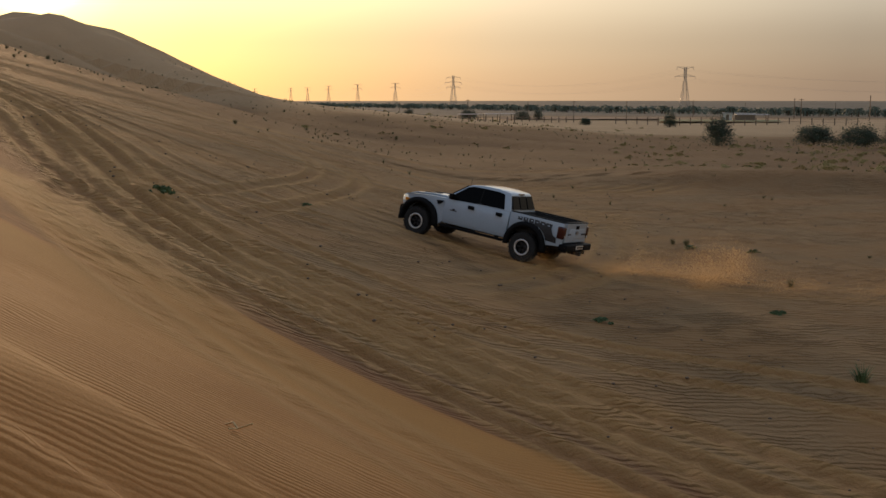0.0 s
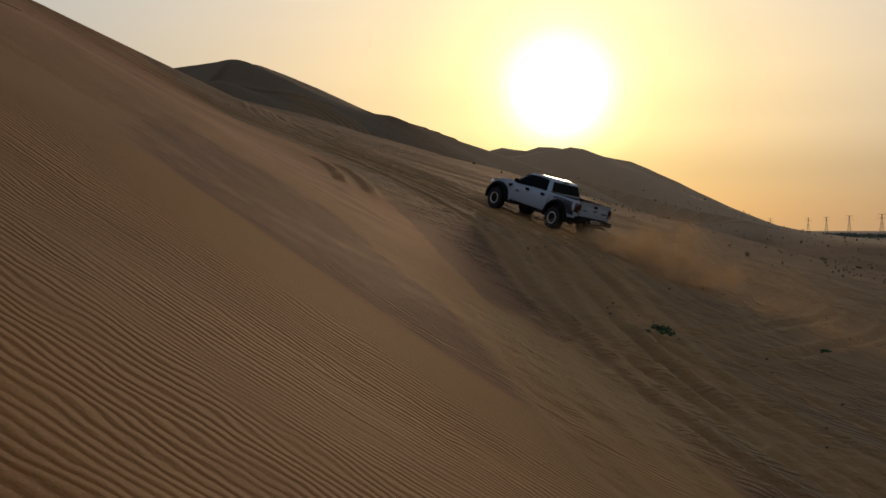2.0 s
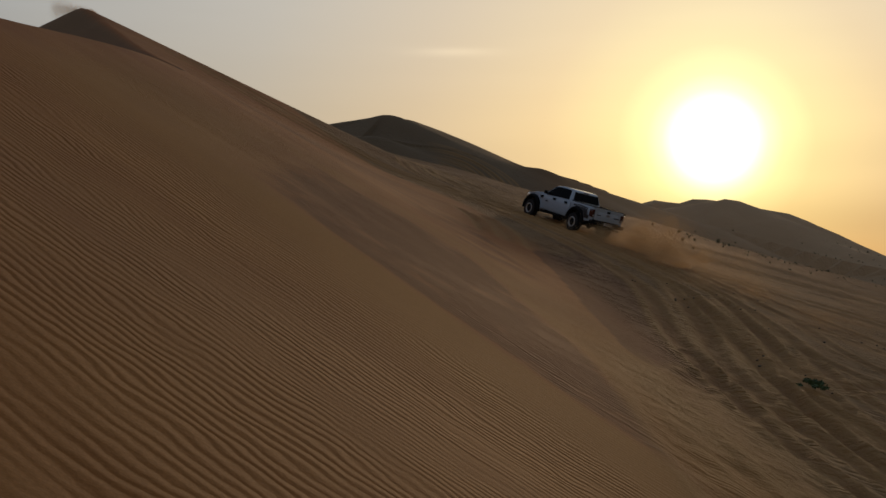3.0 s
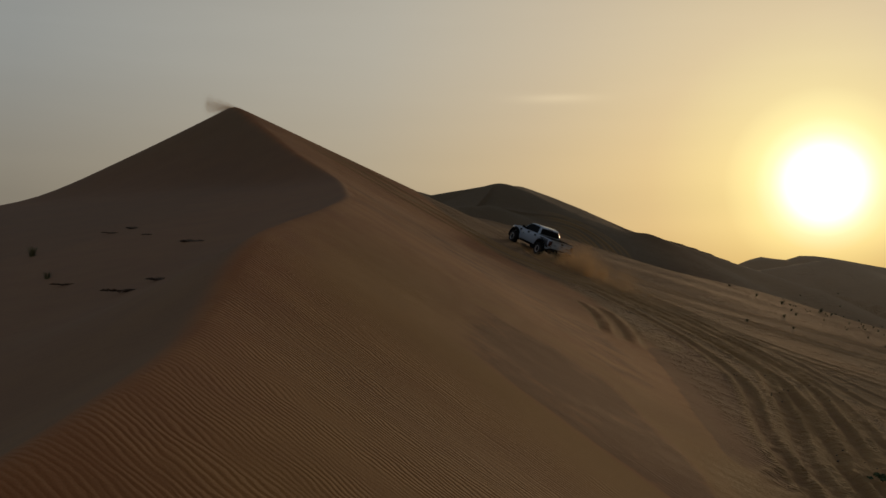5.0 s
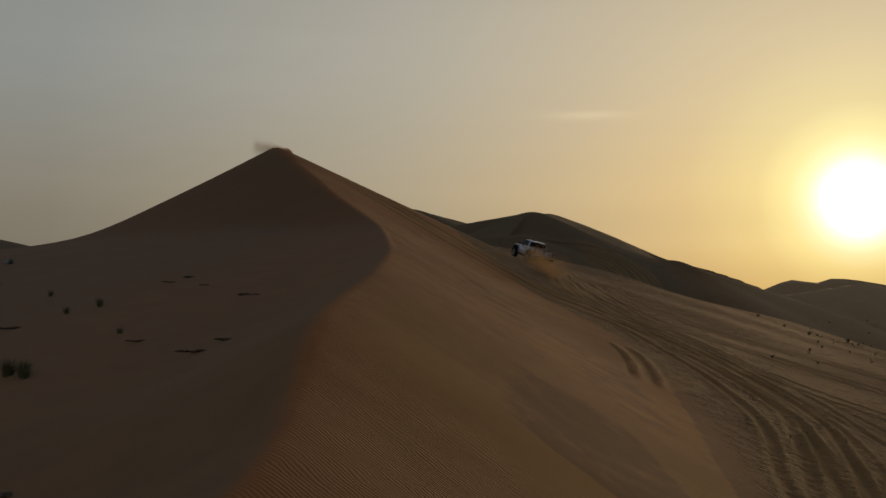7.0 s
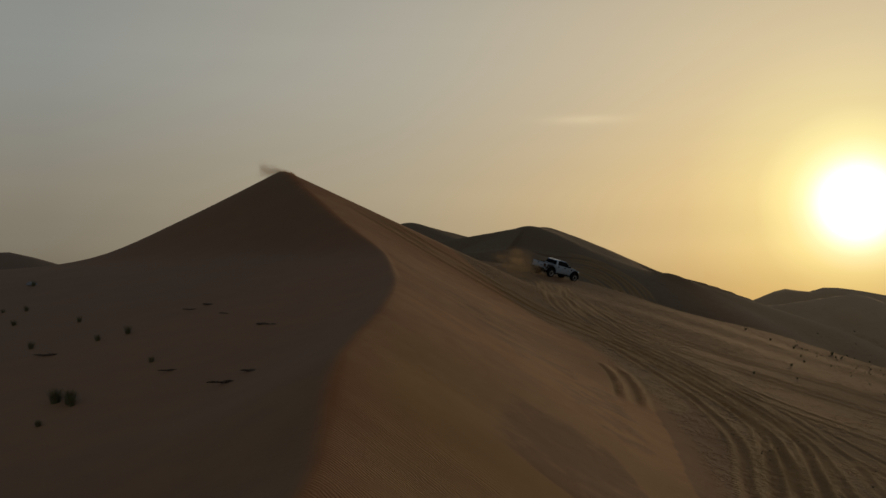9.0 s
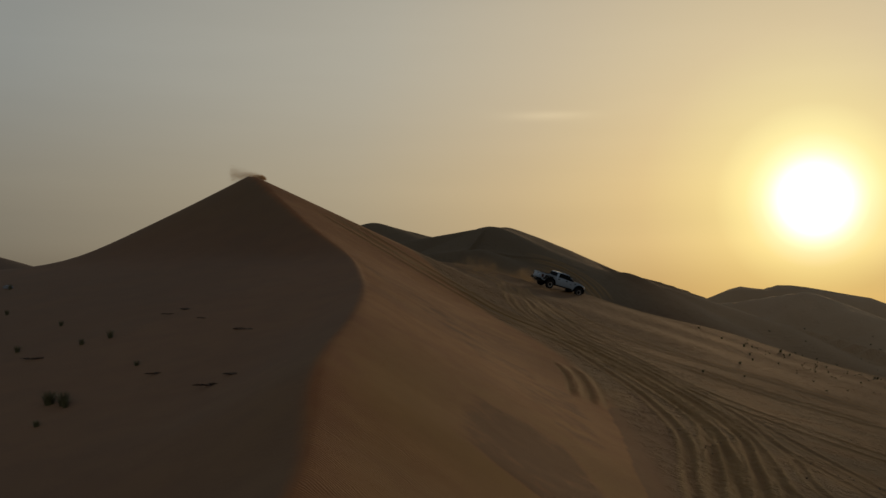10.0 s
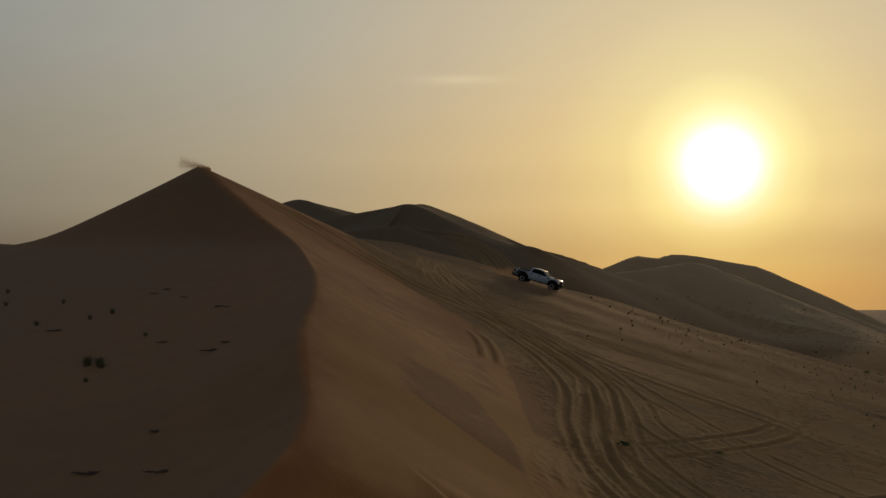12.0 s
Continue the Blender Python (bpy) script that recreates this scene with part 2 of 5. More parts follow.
def sand_material():
    """Wind-rippled dune sand: two grain colours in streaks, small ripples that die out in patches, churned sand in the ruts."""
    m = bpy.data.materials.new("dune_sand")
    m.use_nodes = True
    nt = m.node_tree
    L = nt.links.new
    p = nt.nodes["Principled BSDF"]
    p.inputs["Roughness"].default_value = 0.9
    p.inputs["Specular IOR Level"].default_value = 0.15
    p.inputs["Diffuse Roughness"].default_value = 1.0

    def node(kind, **kw):
        n = nt.nodes.new("ShaderNode" + kind)
        for k, v in kw.items():
            n.inputs[k].default_value = v
        return n

    def math_(op, a, b=None):
        n = nt.nodes.new("ShaderNodeMath")
        n.operation = op
        for i, v in enumerate((a, b)):
            if v is None:
                continue
            if isinstance(v, (int, float)):
                n.inputs[i].default_value = v
            else:
                L(v, n.inputs[i])
        return n.outputs[0]

    def ramp(v, a, b, lo=0.0, hi=1.0):
        n = nt.nodes.new("ShaderNodeMapRange")
        n.interpolation_type = "SMOOTHSTEP"
        n.inputs[1].default_value, n.inputs[2].default_value, n.inputs[3].default_value, n.inputs[4].default_value = a, b, lo, hi
        L(v, n.inputs[0])
        return n.outputs[0]

    def mix(f, a, b):
        n = nt.nodes.new("ShaderNodeMix")
        n.data_type = "RGBA"
        L(f, n.inputs[0])
        for i, v in ((6, a), (7, b)):
            if isinstance(v, tuple):
                n.inputs[i].default_value = (*v, 1)
            else:
                L(v, n.inputs[i])
        return n.outputs[2]

    def attribute(name):
        n = nt.nodes.new("ShaderNodeAttribute")
        n.attribute_name = name
        return n.outputs["Fac"]

    co = nt.nodes.new("ShaderNodeTexCoord").outputs["Object"]
    shade_haze, gold, phase, churn, streak, plain, calm, far_haze, bank, flat, pale, slope_tone, slip = (attribute(n) for n in ("shade_haze", "gold", "phase", "churn", "streak", "plain", "calm", "far_haze", "bank", "flat", "pale", "slope_tone", "slip"))

    def noise_(scale, detail=4.0, vec=None, rough=0.5):
        n = node("TexNoise", Scale=scale, Detail=detail, Roughness=rough)
        L(vec or co, n.inputs["Vector"])
        return n.outputs[0]

    # colours
    streak = ramp(math_("ADD", streak, math_("MULTIPLY", math_("SUBTRACT", noise_(0.55, 6, rough=0.62), 0.5), 1.1)), 0.32, 0.68)
    big, mid, fine = noise_(0.05, 5), noise_(0.6, 5), noise_(60.0, 3)
    c = mix(ramp(mid, 0.3, 0.7), SAND_A, SAND_B)
    c = mix(math_("MULTIPLY", gold, 0.5), c, SAND_GOLD)
    c = mix(math_("MULTIPLY", ramp(big, 0.42, 0.62), 0.35), c, SAND_RED)
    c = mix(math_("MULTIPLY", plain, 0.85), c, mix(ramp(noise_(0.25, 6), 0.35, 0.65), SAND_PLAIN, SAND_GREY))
    c = mix(math_("MULTIPLY", slope_tone, ramp(noise_(0.09, 5), 0.3, 0.7, 0.6, 1.0)), c, SAND_SLOPE)
    c = mix(math_("MULTIPLY", streak, 0.75), c, SAND_RED)
    c = mix(math_("MULTIPLY", churn, 0.6), c, SAND_RUT)
    # lee shade and the second dune's haze, mixed into the sand colour
    c = mix(math_("MULTIPLY", shade_haze, 0.7), c, mix(ramp(slip, 0.0, 1.0), SAND_SHADE_FOOT, SAND_SHADE_HAZE))
    # distant dunes are painted lighter in place of haze
    c = mix(math_("MULTIPLY", pale, ramp(noise_(0.03, 4), 0.3, 0.7, 0.7, 0.95)), c, SAND_FAR_HAZE)
    c = mix(math_("MULTIPLY", bank, 0.65), c, SAND_PALE)
    # the far plain's sand is greyed in colour to stand for haze
    c = mix(far_haze, c, mix(ramp(noise_(0.01, 5), 0.35, 0.65), (0.19, 0.158, 0.118), (0.145, 0.128, 0.094)))
    grain = nt.nodes.new("ShaderNodeVectorMath")
    grain.operation = "SCALE"
    L(c, grain.inputs[0]), L(ramp(fine, 0.25, 0.75, 0.88, 1.12), grain.inputs["Scale"])
    L(grain.outputs[0], p.inputs["Base Color"])
    # ripples: along the phase, warped, with crests that fork and fade
    warp = math_("ADD", phase, math_("ADD", math_("MULTIPLY", noise_(0.45, 2), 0.9), math_("MULTIPLY", noise_(2.3, 3), 0.24)))

    drift_ = math_("ADD", flat, math_("ADD", math_("MULTIPLY", noise_(0.6, 2), 1.1), math_("MULTIPLY", noise_(1.9, 4, rough=0.6), 0.62)))

    def wave(length, along=warp):
        s = math_("SINE", math_("MULTIPLY", along, 2 * math.pi / length))
        return math_("POWER", math_("ADD", math_("MULTIPLY", s, 0.5), 0.5), 0.75)

    fade = math_("MAXIMUM", ramp(noise_(0.22, 3), 0.36, 0.56, 0.55, 1.0), math_("MULTIPLY", streak, 1.15))
    still = math_("SUBTRACT", 1.0, math_("MULTIPLY", churn, 0.95))
    dune = math_("SUBTRACT", 1.0, plain)
    small = math_("MULTIPLY", math_("MULTIPLY", wave(0.145), ramp(noise_(1.1, 2), 0.25, 0.6, 0.15, 1.0)), math_("ADD", math_("MULTIPLY", dune, 0.007), 0.003))
    wide = math_("MULTIPLY", math_("MULTIPLY", wave(0.25), math_("MULTIPLY", ramp(noise_(0.35, 2), 0.42, 0.66), dune)), 0.0045)
    open_ = math_("MULTIPLY", math_("MULTIPLY", wave(0.27, drift_), math_("MULTIPLY", ramp(noise_(0.3, 3), 0.35, 0.6, 0.45, 1.0), ramp(noise_(1.3, 3), 0.35, 0.6, 0.1, 1.0))), math_("MULTIPLY", plain, 0.095))
    wide = math_("ADD", wide, open_)
    h = math_("MULTIPLY", math_("MULTIPLY", math_("MULTIPLY", math_("ADD", small, wide), fade), still), calm)
    lumps = math_("MULTIPLY", math_("MULTIPLY", noise_(3.5, 5), churn), 0.05)
    lumps = math_("ADD", lumps, math_("MULTIPLY", math_("MULTIPLY", noise_(11.0, 3), churn), 0.03))
    h = math_("ADD", math_("ADD", h, lumps), math_("MULTIPLY", noise_(25.0, 4), 0.004))
    b = nt.nodes.new("ShaderNodeBump")
    b.inputs["Strength"].default_value, b.inputs["Distance"].default_value = 1.0, 1.0
    L(h, b.inputs["Height"]), L(b.outputs[0], p.inputs["Normal"])
    return m


SAND_A, SAND_B, SAND_RED = (0.40, 0.164, 0.052), (0.34, 0.128, 0.043), (0.145, 0.064, 0.029)
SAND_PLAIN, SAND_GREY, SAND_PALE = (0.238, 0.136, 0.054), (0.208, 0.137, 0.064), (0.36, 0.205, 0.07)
SAND_GOLD = (0.415, 0.212, 0.042)
# first an olive tone painted for shade and haze, then the far dunes' haze
SAND_SHADE_HAZE, SAND_FAR_HAZE, SAND_RUT = (0.155, 0.122, 0.073), (0.47, 0.315, 0.175), (0.335, 0.17, 0.06)
# painted shade tone at the foot of the lee
SAND_SHADE_FOOT = (0.175, 0.121, 0.084)
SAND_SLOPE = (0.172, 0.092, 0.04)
SAND = sand_material()
PAINT = material("white_paint", (0.35, 0.43, 0.505), 0.35, 0.0, 0.05, 2.0, coat=0.6, dirt=(0.4, 0.37, 0.33), dirt_at=0.66)
BLACK = material("black_plastic", (0.009, 0.009, 0.0095), 0.6, 0.0, 0.3, 5.0, bump=0.1)
BLACK.node_tree.nodes["Principled BSDF"].inputs["Specular IOR Level"].default_value = 0.06
RUBBER = material("tyre_rubber", (0.013, 0.0125, 0.012), 0.85, 0.0, 0.3, 8.0, bump=0.2, dirt=(0.07, 0.05, 0.032), dirt_at=0.64)
GLASS = material("tinted_glass", (0.004, 0.0045, 0.005), 0.1, 0.0, 0.1, 3.0)
GLASS.node_tree.nodes["Principled BSDF"].inputs["Specular IOR Level"].default_value = 0.04
RIM = material("pale_wheel_ring", (0.62, 0.6, 0.57), 0.4, 0.5, 0.1, 9.0)
HUB = material("dark_alloy", (0.035, 0.035, 0.037), 0.4, 0.8, 0.2, 9.0)
STEEL = material("chassis_steel", (0.03, 0.029, 0.028), 0.6, 0.5, 0.3, 4.0, dirt=(0.2, 0.13, 0.08))
LAMP_RED = material("red_lamp_lens", (0.045, 0.006, 0.006), 0.15, 0.0, 0.1, 8.0, coat=0.5)
LAMP_CLEAR = material("clear_lamp_lens", (0.55, 0.55, 0.52), 0.12, 0.2, 0.1, 8.0, coat=0.6)
HEAD = material("lit_head_lamp", (0.6, 0.6, 0.56), 0.12, 0.2, 0.1, 8.0, coat=0.6)
HEAD.node_tree.nodes["Principled BSDF"].inputs["Emission Color"].default_value = (1, 0.9, 0.7, 1)
HEAD.node_tree.nodes["Principled BSDF"].inputs["Emission Strength"].default_value = 0.1
LAMP_AMBER = material("amber_lamp_lens", (0.6, 0.22, 0.02), 0.2, 0.0, 0.1, 8.0, coat=0.4)
DECAL = material("black_decal", (0.016, 0.017, 0.019), 0.45, 0.0, 0.2, 3.0)
LINER = material("bed_liner", (0.02, 0.02, 0.02), 0.9, 0.0, 0.3, 6.0, bump=0.3, bump_scale=80)
GREY = material("grey_badge", (0.25, 0.25, 0.26), 0.35, 0.6, 0.1, 8.0)
BLADE = material("dry_grass", (0.13, 0.12, 0.05), 0.7, 0.0, 0.35, 3.0)
GREEN = material("green_creeper", (0.07, 0.115, 0.04), 0.7, 0.0, 0.35, 3.0)
SCRUB = material("yellow_scrub", (0.25, 0.21, 0.07), 0.8, 0.0, 0.4, 3.0)
LEAF = material("tree_leaf", (0.035, 0.05, 0.022), 0.75, 0.0, 0.4, 2.0)
# frond green is greyed so that the colour itself carries the haze
PALM = material("palm_frond", (0.075, 0.095, 0.06), 0.75, 0.0, 0.35, 1.0)
BARK = material("bark", (0.14, 0.1, 0.07), 0.9, 0.0, 0.3, 4.0, bump=0.4, bump_scale=20)
GALV = material("galvanised_steel", (0.2, 0.2, 0.195), 0.5, 0.4, 0.1, 0.5)
WIRE = material("power_cable", (0.3, 0.29, 0.28), 0.6, 0.3, 0.1, 1.0)
WOOD = material("weathered_wood", (0.16, 0.12, 0.085), 0.85, 0.0, 0.3, 4.0, bump=0.3)
WALL = material("whitewashed_wall", (0.62, 0.6, 0.55), 0.85, 0.0, 0.15, 0.8, dirt=(0.4, 0.33, 0.25))
ROOF = material("grey_roof_sheet", (0.35, 0.35, 0.36), 0.6, 0.3, 0.15, 0.8)
SOIL = material("dark_field_soil", (0.11, 0.075, 0.055), 0.95, 0.0, 0.3, 0.08, bump=0.4, bump_scale=3)
CROP = material("green_field", (0.085, 0.115, 0.04), 0.9, 0.0, 0.35, 0.15, bump=0.4, bump_scale=4)
CARD = material("blue_litter", (0.24, 0.255, 0.28), 0.6, 0.0, 0.2, 4.0)
TWIG = material("pale_twig", (0.5, 0.36, 0.16), 0.7, 0.0, 0.2, 4.0)


def dust_material():
    m = bpy.data.materials.new("sand_dust")
    m.use_nodes = True
    nt = m.node_tree
    nt.nodes.clear()
    out, d, t, mx = (nt.nodes.new("ShaderNode" + k) for k in ("OutputMaterial", "BsdfDiffuse", "BsdfTranslucent", "MixShader"))
    d.inputs[0].default_value, t.inputs[0].default_value, mx.inputs[0].default_value = (0.55, 0.385, 0.205, 1), (0.64, 0.445, 0.225, 1), 0.5
    nt.links.new(d.outputs[0], mx.inputs[1]), nt.links.new(t.outputs[0], mx.inputs[2]), nt.links.new(mx.outputs[0], out.inputs[0])
    return m


DUST = dust_material()
# ---- ground --------------------------------------------------------------
TRACKS = (  # knots of a pair of wheel ruts, half the space between them, their depth and width
    (((11.6, 9), (11.8, 14), (11.9, 17.5), (11.7, 20.5), (11.2, 23.5), (10.7, 26), (10.5, 28.5), (10.7, 31.5), (11.2, 35.3), (12.1, 40.1), (13.3, 47.7), (13.0, 55), (11.8, 62), (8.8, 71.5), (4.6, 77.2), (-0.4, 80.6), (-4.9, 84), (-9, 87.8)), 0.93, 0.125, 0.24),
    (((12.6, 9), (13.1, 14), (13.2, 18), (12.8, 22), (12.0, 26), (11.5, 30), (11.9, 34.1), (12.9, 38.9), (14.2, 45), (15.2, 51.8), (14.6, 56), (13.0, 63), (10.2, 71.5), (6.2, 78), (1.4, 82), (-3.6, 86), (-8.4, 90.4)), 0.92, 0.115, 0.24),
    (((18.9, 12), (18.6, 16.7), (18.0, 19.3), (17.2, 21.4), (16.3, 23.5), (15.5, 25.5), (13.9, 31), (13.6, 36), (14.6, 42), (15.6, 50), (15.2, 56), (13.4, 65), (10.4, 74), (8.4, 83), (8.2, 95), (8.2, 106), (5.2, 114)), 0.93, 0.10, 0.2),
    (((52, 48), (44, 54), (37.7, 58), (32, 62), (26, 66), (20.3, 70), (14.5, 75), (11, 82), (9.8, 92), (9, 102), (9.4, 110)), 0.9, 0.08, 0.26),
    (((60, 62), (48, 66), (36, 70), (27, 74), (19.5, 79), (13.5, 86), (11.5, 96)), 0.9, 0.08, 0.24),
    (((31, 63), (30.2, 57), (28.9, 51.5), (26.9, 47.9), (22.0, 41.8), (17.6, 37.5), (13.6, 33.8)), 0.9, 0.07, 0.22),
    (((32, 46.8), (35.4, 46.4), (37.2, 44.0), (33.0, 38.4), (29.6, 34.7), (26.8, 32.3), (24.0, 30.5), (20.9, 29.0), (17, 27.6)), 0.8, 0.075, 0.22),
    (((42, 9), (36, 14.5), (31, 20), (27.6, 24.8), (25.5, 29.6), (23.5, 34.3), (21.5, 39.7), (19.8, 45.2), (18.4, 50.7), (17.1, 56.5), (15.6, 61.7), (13.9, 66.2), (12.1, 70.9)), 0.93, 0.04, 0.24),
    (((13.9, 17), (13.6, 21), (12.9, 25), (12.2, 29.5), (12.6, 34.2), (13.4, 38.6), (14.3, 43.8), (15.2, 50), (14.4, 57), (11.6, 66), (8.4, 75), (3.6, 80.2), (-2, 84.8)), 0.62, 0.10, 0.2),
    (((36, 38), (31.2, 42.9), (26.6, 50.0), (22.1, 54.6), (17.8, 59.6), (14.2, 67.6), (11.6, 76), (10.2, 88), (9.6, 99)), 0.92, 0.08, 0.22),
    (((20.5, 33), (17.5, 36), (16.2, 41), (16.9, 48), (16.6, 55), (14.4, 64), (12.0, 72), (9.4, 80), (8.8, 90)), 0.9, 0.07, 0.2),
    (((9.4, 30.5), (8.3, 29.2), (7.9, 27), (7.4, 24.4), (7.2, 21), (7.6, 17), (8.6, 12)), 0.85, 0.03, 0.3),
    (((12.6, 33.5), (10.2, 31), (8.9, 28), (8.2, 25), (8.4, 21)), 0.85, 0.05, 0.3),
    (((8.0, 47.2), (8.4, 51), (8.55, 54), (8.5, 57), (8.2, 59.5)), 0.5, -0.12, 0.22),
    (((14, 142.4), (16.1, 142.8), (18.3, 142), (19.7, 139.8), (20.6, 136), (20.8, 130)), 0.95, 0.2, 0.26),
    (((13, 139.4), (14.6, 139.8), (16.6, 139), (18.1, 136.8), (18.9, 133), (19, 128)), 0.95, 0.17, 0.26),
    (((13, 144.6), (15.6, 145), (18, 144.6), (20.2, 142.6), (21.8, 139), (22.4, 134)), 0.9, 0.1, 0.26),
)


def along(knots, step=0.5):
    """Points along a smooth line through a few knots."""
    k = np.array(knots, float)
    s = np.concatenate([[0], np.cumsum(np.hypot(*np.diff(k, axis=0).T))])
    u = np.arange(0, s[-1], step)
    return np.stack([spline(u, s, k[:, 0]), spline(u, s, k[:, 1])], 1)


def ruts(x, y):
    """The dip of the wheel ruts at each place, and how churned the sand is."""
    dip, churn, bank = np.zeros(len(x)), np.zeros(len(x)), np.zeros(len(x))
    for n, (knots, half, depth, wide) in enumerate(TRACKS):
        line = along(knots)
        lo, hi = line.min(0) - 3, line.max(0) + 3
        near = np.nonzero((x > lo[0]) & (x < hi[0]) & (y > lo[1]) & (y < hi[1]))[0]
        best, lat, pos = np.full(len(near), 9.0), np.zeros(len(near)), np.zeros(len(near))
        px, py = x[near], y[near]
        for i, ((ax, ay), (bx, by)) in enumerate(zip(line, line[1:])):
            k = np.nonzero((abs(px - ax) < 3) & (abs(py - ay) < 3))[0]
            dx, dy = bx - ax, by - ay
            u = np.clip(((px[k] - ax) * dx + (py[k] - ay) * dy) / (dx * dx + dy * dy), 0, 1)
            d = np.hypot(px[k] - ax - u * dx, py[k] - ay - u * dy)
            b = d < best[k]
            best[k[b]] = d[b]
            lat[k[b]] = (d * np.sign((px[k] - ax) * dy - (py[k] - ay) * dx))[b]
            pos[k[b]] = (i + u)[b] * 0.5
        fade = min(4, len(line) * 0.12)
        end = smooth(0, fade, pos) * smooth(0, fade, len(line) * 0.5 - pos)
        lump = (1 + 0.25 * np.sin(pos * 0.9 + n) * np.sin(pos * 0.37 + 2 * n) + (0.1 + 0.2 * smooth(32, 24, py)) * np.sin(pos * 6.3 + 1.9 * np.sin(pos * 0.83 + n)) * np.sin(pos * 1.27 + 1.7 * n) * smooth(60, 40, py)) * (0.6 + 0.4 * smooth(70, 40, py))
        for c in (-half, half):
            e = (lat + 0.05 * np.sin(pos * 0.5 + n) - c) / wide
            cut = np.where(best < 2.9, np.exp(-e ** 4) - 0.5 * np.exp(-(np.abs(e) - 1.6) ** 2 / 0.16), 0)
            dip[near] -= 0.66 * depth * cut * lump * end
            bank[near] = np.maximum(bank[near], np.exp(-(np.abs(e) - 1.6) ** 2 / 0.5) * (best < 2.9) * end * min(1, 0.3 + abs(depth) * 5))
            churn[near] = np.maximum(churn[near], np.exp(-(e / 1.7) ** 4) * (best < 2.9) * end * min(1, 0.25 + abs(depth) * 6))
    return dip, churn, bank


def lines(dense_from, dense_to, step, out_from, out_to):
    """Grid lines that lie close together in the middle and ever farther apart outside."""
    mid = list(np.arange(dense_from, dense_to + 1e-6, step))
    for end, sign in ((out_to, 1), (out_from, -1)):
        v, s, side = (dense_to if sign > 0 else dense_from), step, []
        while sign * (end - v) > 0:
            s *= 1.055
            v += sign * s
            side.append(v)
        mid = mid + side if sign > 0 else side[::-1] + mid
    return np.array(mid)


def make_ground():
    gx, gy = lines(-7, 26, 0.14, -4800, 4800), lines(7, 146, 0.18, -2500, 4800)
    x, y = (a.ravel() for a in np.meshgrid(gx, gy))
    z = land(x, y)
    dip, churn, bank = ruts(x, y)
    # long low scarps of blown sand by the near crest, and gentle unevenness everywhere
    a = radians(-50)
    across = -x * math.sin(a) + y * math.cos(a) + 0.5 * np.sin(x * 0.7 + y * 0.4)
    saw = (across / 2.3) % 1.0
    z += 0.13 * np.where(saw < 0.86, saw / 0.86, (1 - saw) / 0.14) * smooth(14.5, 12.5, y) * smooth(7, 3, x) * smooth(0.3, 1.5, x)
    far = smooth(30, 120, np.hypot(x, y))
    z += (0.04 + 0.12 * far) * np.sin(x * 0.31 + 1.3 * np.sin(y * 0.13)) * np.sin(y * 0.23 + x * 0.11) * smooth(6, 14, x)
    z += 0.3 * far * np.sin(x * 0.043 + 2 * np.sin(y * 0.021)) * np.sin(y * 0.051 + 0.7) * smooth(40, 90, x - 0.2 * y)
    z += dip
    for i in np.nonzero((churn > 0.08) & (y < 70) & (x < 40))[0]:
        z[i] += 0.06 * churn[i] * noise.fractal((x[i] * 2.3, y[i] * 2.3, 0.0), 0.8, 2.0, 3)
    me = bpy.data.meshes.new("ground")
    nx, ny = len(gx), len(gy)
    i = np.arange(nx * ny).reshape(ny, nx)
    quads = np.stack([i[:-1, :-1], i[:-1, 1:], i[1:, 1:], i[1:, :-1]], -1).reshape(-1, 4)
    me.vertices.add(len(x))
    me.vertices.foreach_set("co", np.stack([x, y, z], 1).ravel())
    me.loops.add(quads.size)
    me.loops.foreach_set("vertex_index", quads.ravel())
    me.polygons.add(len(quads))
    me.polygons.foreach_set("loop_start", np.arange(0, quads.size, 4))
    me.update(calc_edges=True)
    me.polygons.foreach_set("use_smooth", np.ones(len(quads), bool))
    d = x - spline(y, CREST_Y, CREST_X)
    phase = y + 0.28 * x - 3.0 * np.exp(-np.clip(x + 4, -8, 60) / 4.5)
    # darker coarse grain lies in bands along the windward face, with smooth pale sand between them
    lo, hi = 25.5 - 0.75 * (d - 4), 33.5 - 4.0 * np.maximum(0, d - 7.7)
    upper = smooth(-0.4, 0.4, y - lo) * smooth(-1.5, 1.5, hi - y) * smooth(3.0, 5.5, d) * smooth(9.6, 8.9, d)
    edge = 11.2 + 0.25 * np.clip(26 - y, 0, 40)
    strip = smooth(-0.25, 0.25, d - edge) * smooth(2.4, 1.7, d - edge) * smooth(8, 12, y) * smooth(30, 27, y)
    patch = smooth(-0.4, 0.4, d - 10.7 - 0.08 * np.maximum(0, y - 34)) * smooth(0.5, -0.1, d - 12.9 - 0.11 * (y - 31)) * smooth(26.6, 28.2, y) * smooth(60, 52, y)
    gold = smooth(0.25, -0.25, d - edge) * smooth(40, 28, y) * (1 - upper) * smooth(0.3, 2.0, d) * (0.55 + 0.45 * smooth(6, 1, lo - y))
    high = 0.62 * smooth(-0.8, 0.8, d - 6.1 - 0.3 * (41.8 - y)) * smooth(10.8, 9.6, d) * smooth(34, 37, y) * smooth(74, 58, y)
    streak = np.clip(0.72 * upper + strip + patch + 0.7 * high, 0, 1)
    fan = smooth(2.0, 1.0, np.hypot((x - 8.3) / 1.0, (y - 26.5) / 2.6))
    streak *= (1 - fan) * (1 - smooth(4.2, 2.2, np.hypot(x - 8.2, (y - 52.6) * 0.8)))
    churn = np.maximum(churn, 0.8 * fan)
    plain = smooth(-0.1, 1.2, d - edge - 0.03 * np.clip(y - 26, 0, 60))
